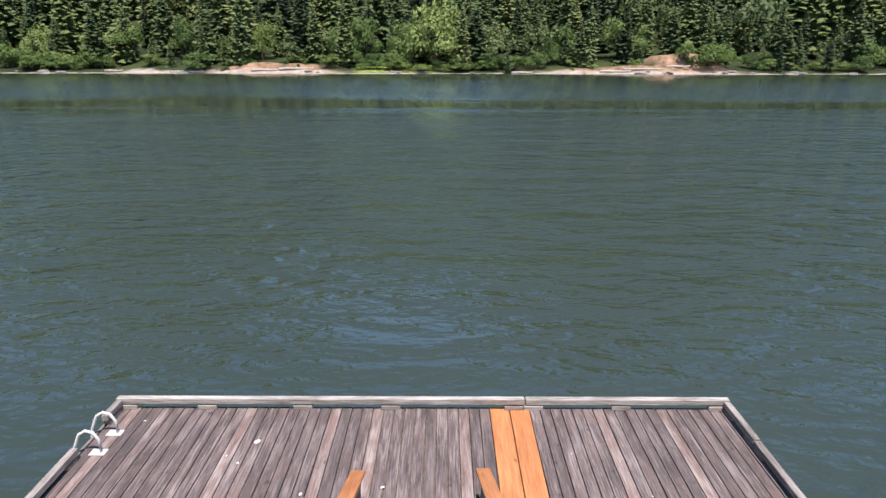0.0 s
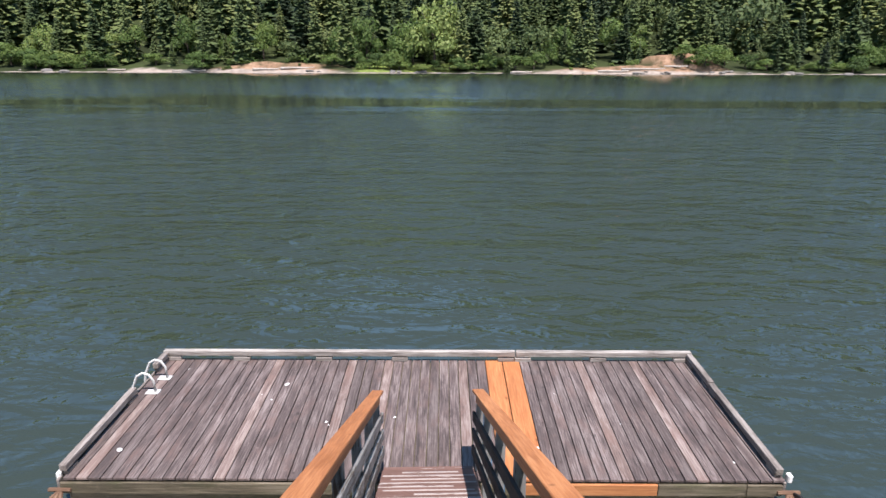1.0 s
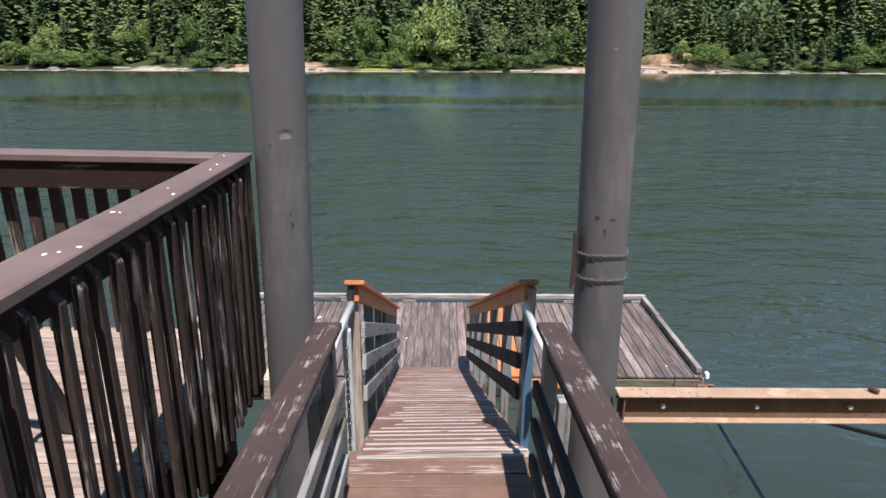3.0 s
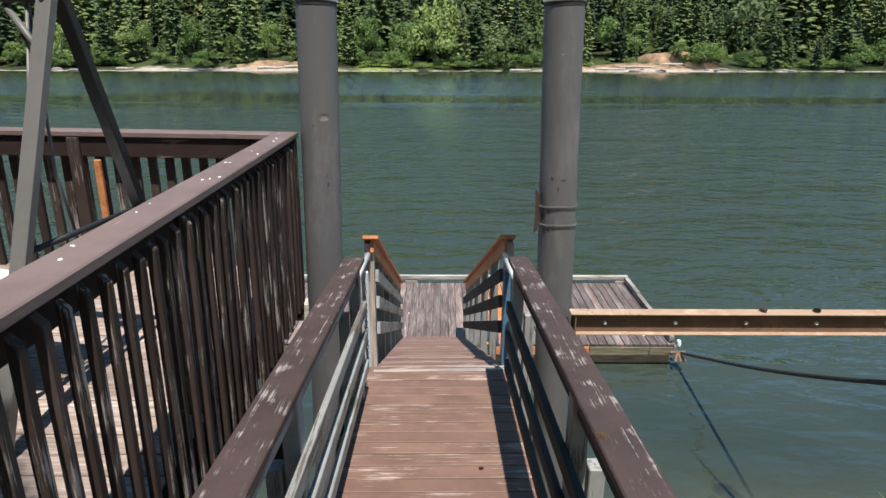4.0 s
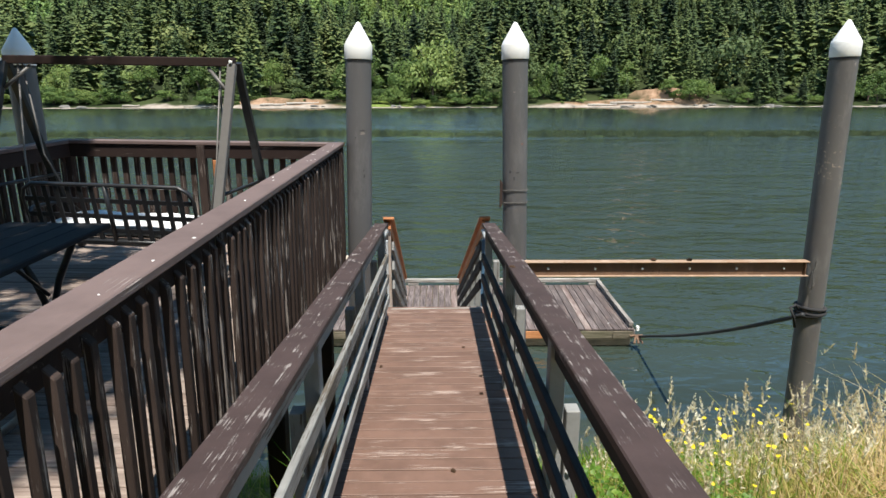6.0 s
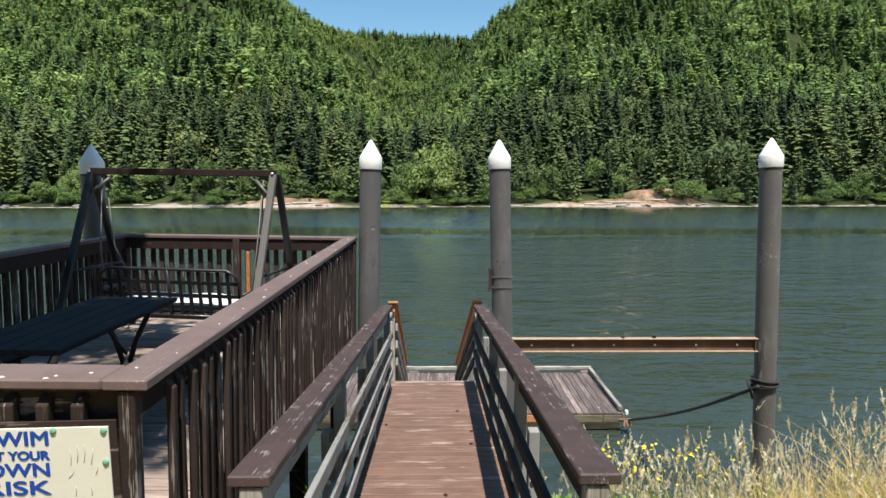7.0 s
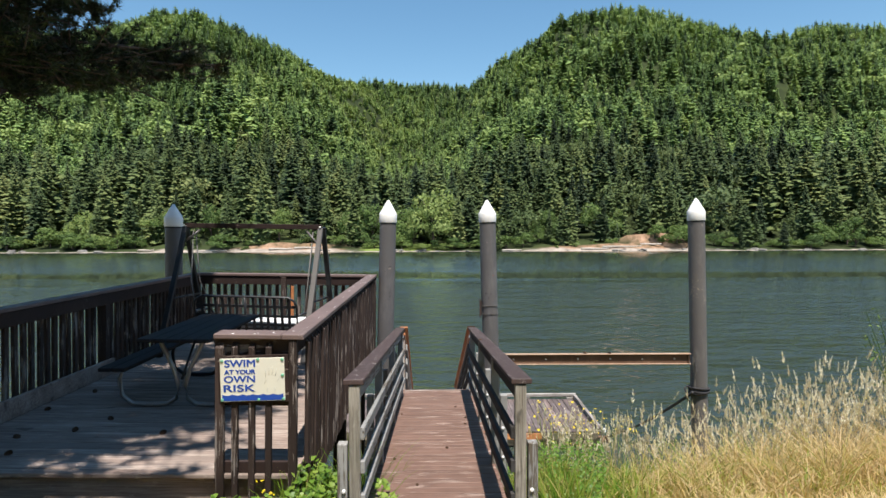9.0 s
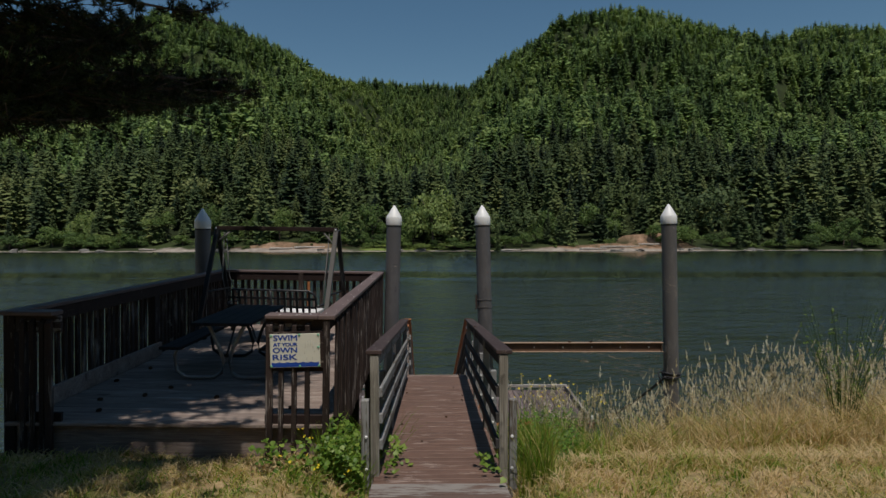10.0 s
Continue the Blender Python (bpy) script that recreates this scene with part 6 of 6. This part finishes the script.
def leaf_clump(name, x, y, z, size, tone, mat, label, seed, cat="plant"):
    """Lobed leaves that face up and out, as one mesh."""
    rs = np.random.RandomState(seed)
    n = len(x)
    d = np.stack([rs.normal(0, .55, n), rs.normal(-.25, .55, n), np.ones(n)], -1)
    d /= np.linalg.norm(d, axis=1)[:, None]
    t = np.cross(d, rs.normal(size=(n, 3)))
    t /= np.linalg.norm(t, axis=1)[:, None]
    b = np.cross(d, t)
    p = np.stack([x, y, z], -1)
    ring = [(0.0, -0.9), (0.55, -0.95), (0.95, -0.2), (0.55, 0.25), (0.0, 1.1), (-0.55, 0.25), (-0.95, -0.2), (-0.55, -0.95)]
    pts = [p - d * (size * 0.12)[:, None]] + [p + t * (u * size)[:, None] + b * (w * size)[:, None] for u, w in ring]
    v = np.stack(pts, 1).reshape(-1, 3)
    i = np.arange(n)[:, None] * 9
    f = np.concatenate([i + [0, 1 + k, 1 + (k + 1) % 8] for k in range(8)])
    tagged(new(name, bulk_mesh(name, v, f, mat, np.repeat(np.clip(tone, 0, 1), 9))), label, cat, kind="stuff")


x, y, rs = patch(2600, -1.16, -0.76, -6.85, -4.6, 15)
leaf_clump("climbing_vine", x, y, height(x, y) + rs.uniform(0.04, 0.50, len(x)) * (1 - 0.3 * np.abs(y + 5.9)), rs.uniform(0.014, 0.031, len(x)), rs.normal(0.5, 0.3, len(x)), M_IVY, "bright green lobed vine leaves beside the boardwalk", 16)
x, y, rs = patch(170, -1.75, -1.05, -7.0, -6.5, 19)
leaf_clump("vine_runner", x, y, height(x, y) + rs.uniform(0.03, 0.26, len(x)), rs.uniform(0.016, 0.034, len(x)), rs.normal(0.6, 0.25, len(x)), M_IVY, "vine leaves at the foot of the deck", 20)
for cx, cy, k in ((-0.52, -6.05, 34), (-0.55, -5.5, 26), (0.44, -6.15, 22), (0.50, -6.5, 10), (-0.50, -6.45, 12)):
    rs = np.random.RandomState(int(cy * -100) + k)
    x, y = cx + rs.normal(0, 0.06, k), cy + rs.normal(0, 0.12, k)
    leaf_clump("vine_tendril", x, y, 3.80 - BS * (y + 6.4) + rs.uniform(0.02, 0.16, k), rs.uniform(0.02, 0.038, k), rs.normal(0.75, 0.2, k), M_IVY, "yellow-green vine creeping onto the boards", k)
x, y, rs = patch(5200, 0.82, 2.2, -6.2, -3.0, 23, lambda x, y: x < 1.25 + 0.32 * (y + 6.2))
leaf_clump("bank_weeds", x, y, height(x, y) + rs.uniform(0.03, 0.72, len(x)) * (0.45 + 0.55 * smooth(-6.0, -4.6, y)), rs.uniform(0.010, 0.022, len(x)), rs.normal(0.4, 0.2, len(x)), M_IVY, "leafy green weeds beside the boardwalk", 24)
# yellow flowers
rs = np.random.RandomState(25)
cl = [(1.1, -4.9), (1.3, -4.5), (1.6, -4.1), (1.9, -3.8), (1.45, -3.6), (2.4, -3.5), (1.8, -3.2)]
x = np.concatenate([cx + rs.normal(0, 0.20, 14) for cx, _ in cl])
y = np.concatenate([cy + rs.normal(0, 0.15, 14) for _, cy in cl])
hz = np.concatenate([np.full(14, rs.uniform(0.92, 1.16)) for _ in cl]) + rs.normal(0, 0.07, len(x))
tops = blades("flower_stems", x, y, hz, 0.0035, 0.10, rs.normal(0.2, 0.1, len(x)), M_GRASS, "thin green flower stems", 26, cat="plant")
leaf_clump("yellow_flowers", tops[:, 0], tops[:, 1], tops[:, 2], rs.uniform(0.009, 0.018, len(x)), rs.uniform(0, 1, len(x)), M_FLOWER, "clusters of small yellow flowers", 27, "flowers")
x, y, rs = patch(26, -1.5, -0.85, -7.0, -6.3, 28)
leaf_clump("yellow_weeds", x, y, height(x, y) + rs.uniform(0.1, 0.3, len(x)), rs.uniform(0.010, 0.020, len(x)), rs.uniform(0, 1, len(x)), M_FLOWER, "small yellow weed flowers by the deck", 29, "flowers")
# leggy shrub on the bank
shrub = thing("bank_shrub", "leggy pale green shrub standing in dry grass", "shrub", pose(5.6, -4.0, float(height(5.6, -4.0)) - 0.05))
rs = np.random.RandomState(33)
bm = bmesh.new()
lx, ly, lz = [], [], []
for k in range(34):
    a, l, s = rs.uniform(0, math.tau), rs.uniform(1.3, 2.3), rs.uniform(0.15, 0.65)
    pts = [(0.05 * math.cos(a), 0.05 * math.sin(a), 0), (s * 0.4 * math.cos(a), s * 0.4 * math.sin(a), l * 0.55), (s * math.cos(a), s * math.sin(a), l)]
    tube_bm(bm, pts, 0.007, 4, False, 0.003)
    for q in range(15):
        u = rs.uniform(0.45, 1.0)
        lx.append(s * u ** 1.3 * math.cos(a) + rs.normal(0, .03)), ly.append(s * u ** 1.3 * math.sin(a) + rs.normal(0, .03)), lz.append(l * u)
put("stem_work", from_bm("shrub_stems", bm, M_IVY), shrub)
n = len(lx)
p = np.stack([lx, ly, lz], -1)
d = rs.normal(size=(n, 3))
d /= np.linalg.norm(d, axis=1)[:, None]
t = np.cross(d, rs.normal(size=(n, 3)))
t /= np.linalg.norm(t, axis=1)[:, None]
sz = rs.uniform(0.014, 0.032, n)[:, None]
v = np.stack([p, p + d * sz + t * sz * .4, p + d * sz * 2, p + d * sz - t * sz * .4], 1).reshape(-1, 3)
i = np.arange(n)[:, None] * 4
put("leaves", bulk_mesh("shrub_leaves", v, np.concatenate([i + [0, 1, 2], i + [0, 2, 3]]), M_IVY, np.repeat(rs.uniform(.6, 1, n), 4)), shrub)

# long blades leaning through the boardwalk rails
x, y, rs = patch(90, -0.84, -0.60, -5.9, -3.4, 61)
blades("leaning_grass", x, y, rs.uniform(0.7, 1.25, len(x)), 0.0055, 0.55, rs.normal(0.16, 0.12, len(x)), M_GRASS, "long green grass blades leaning through the rails", 62)
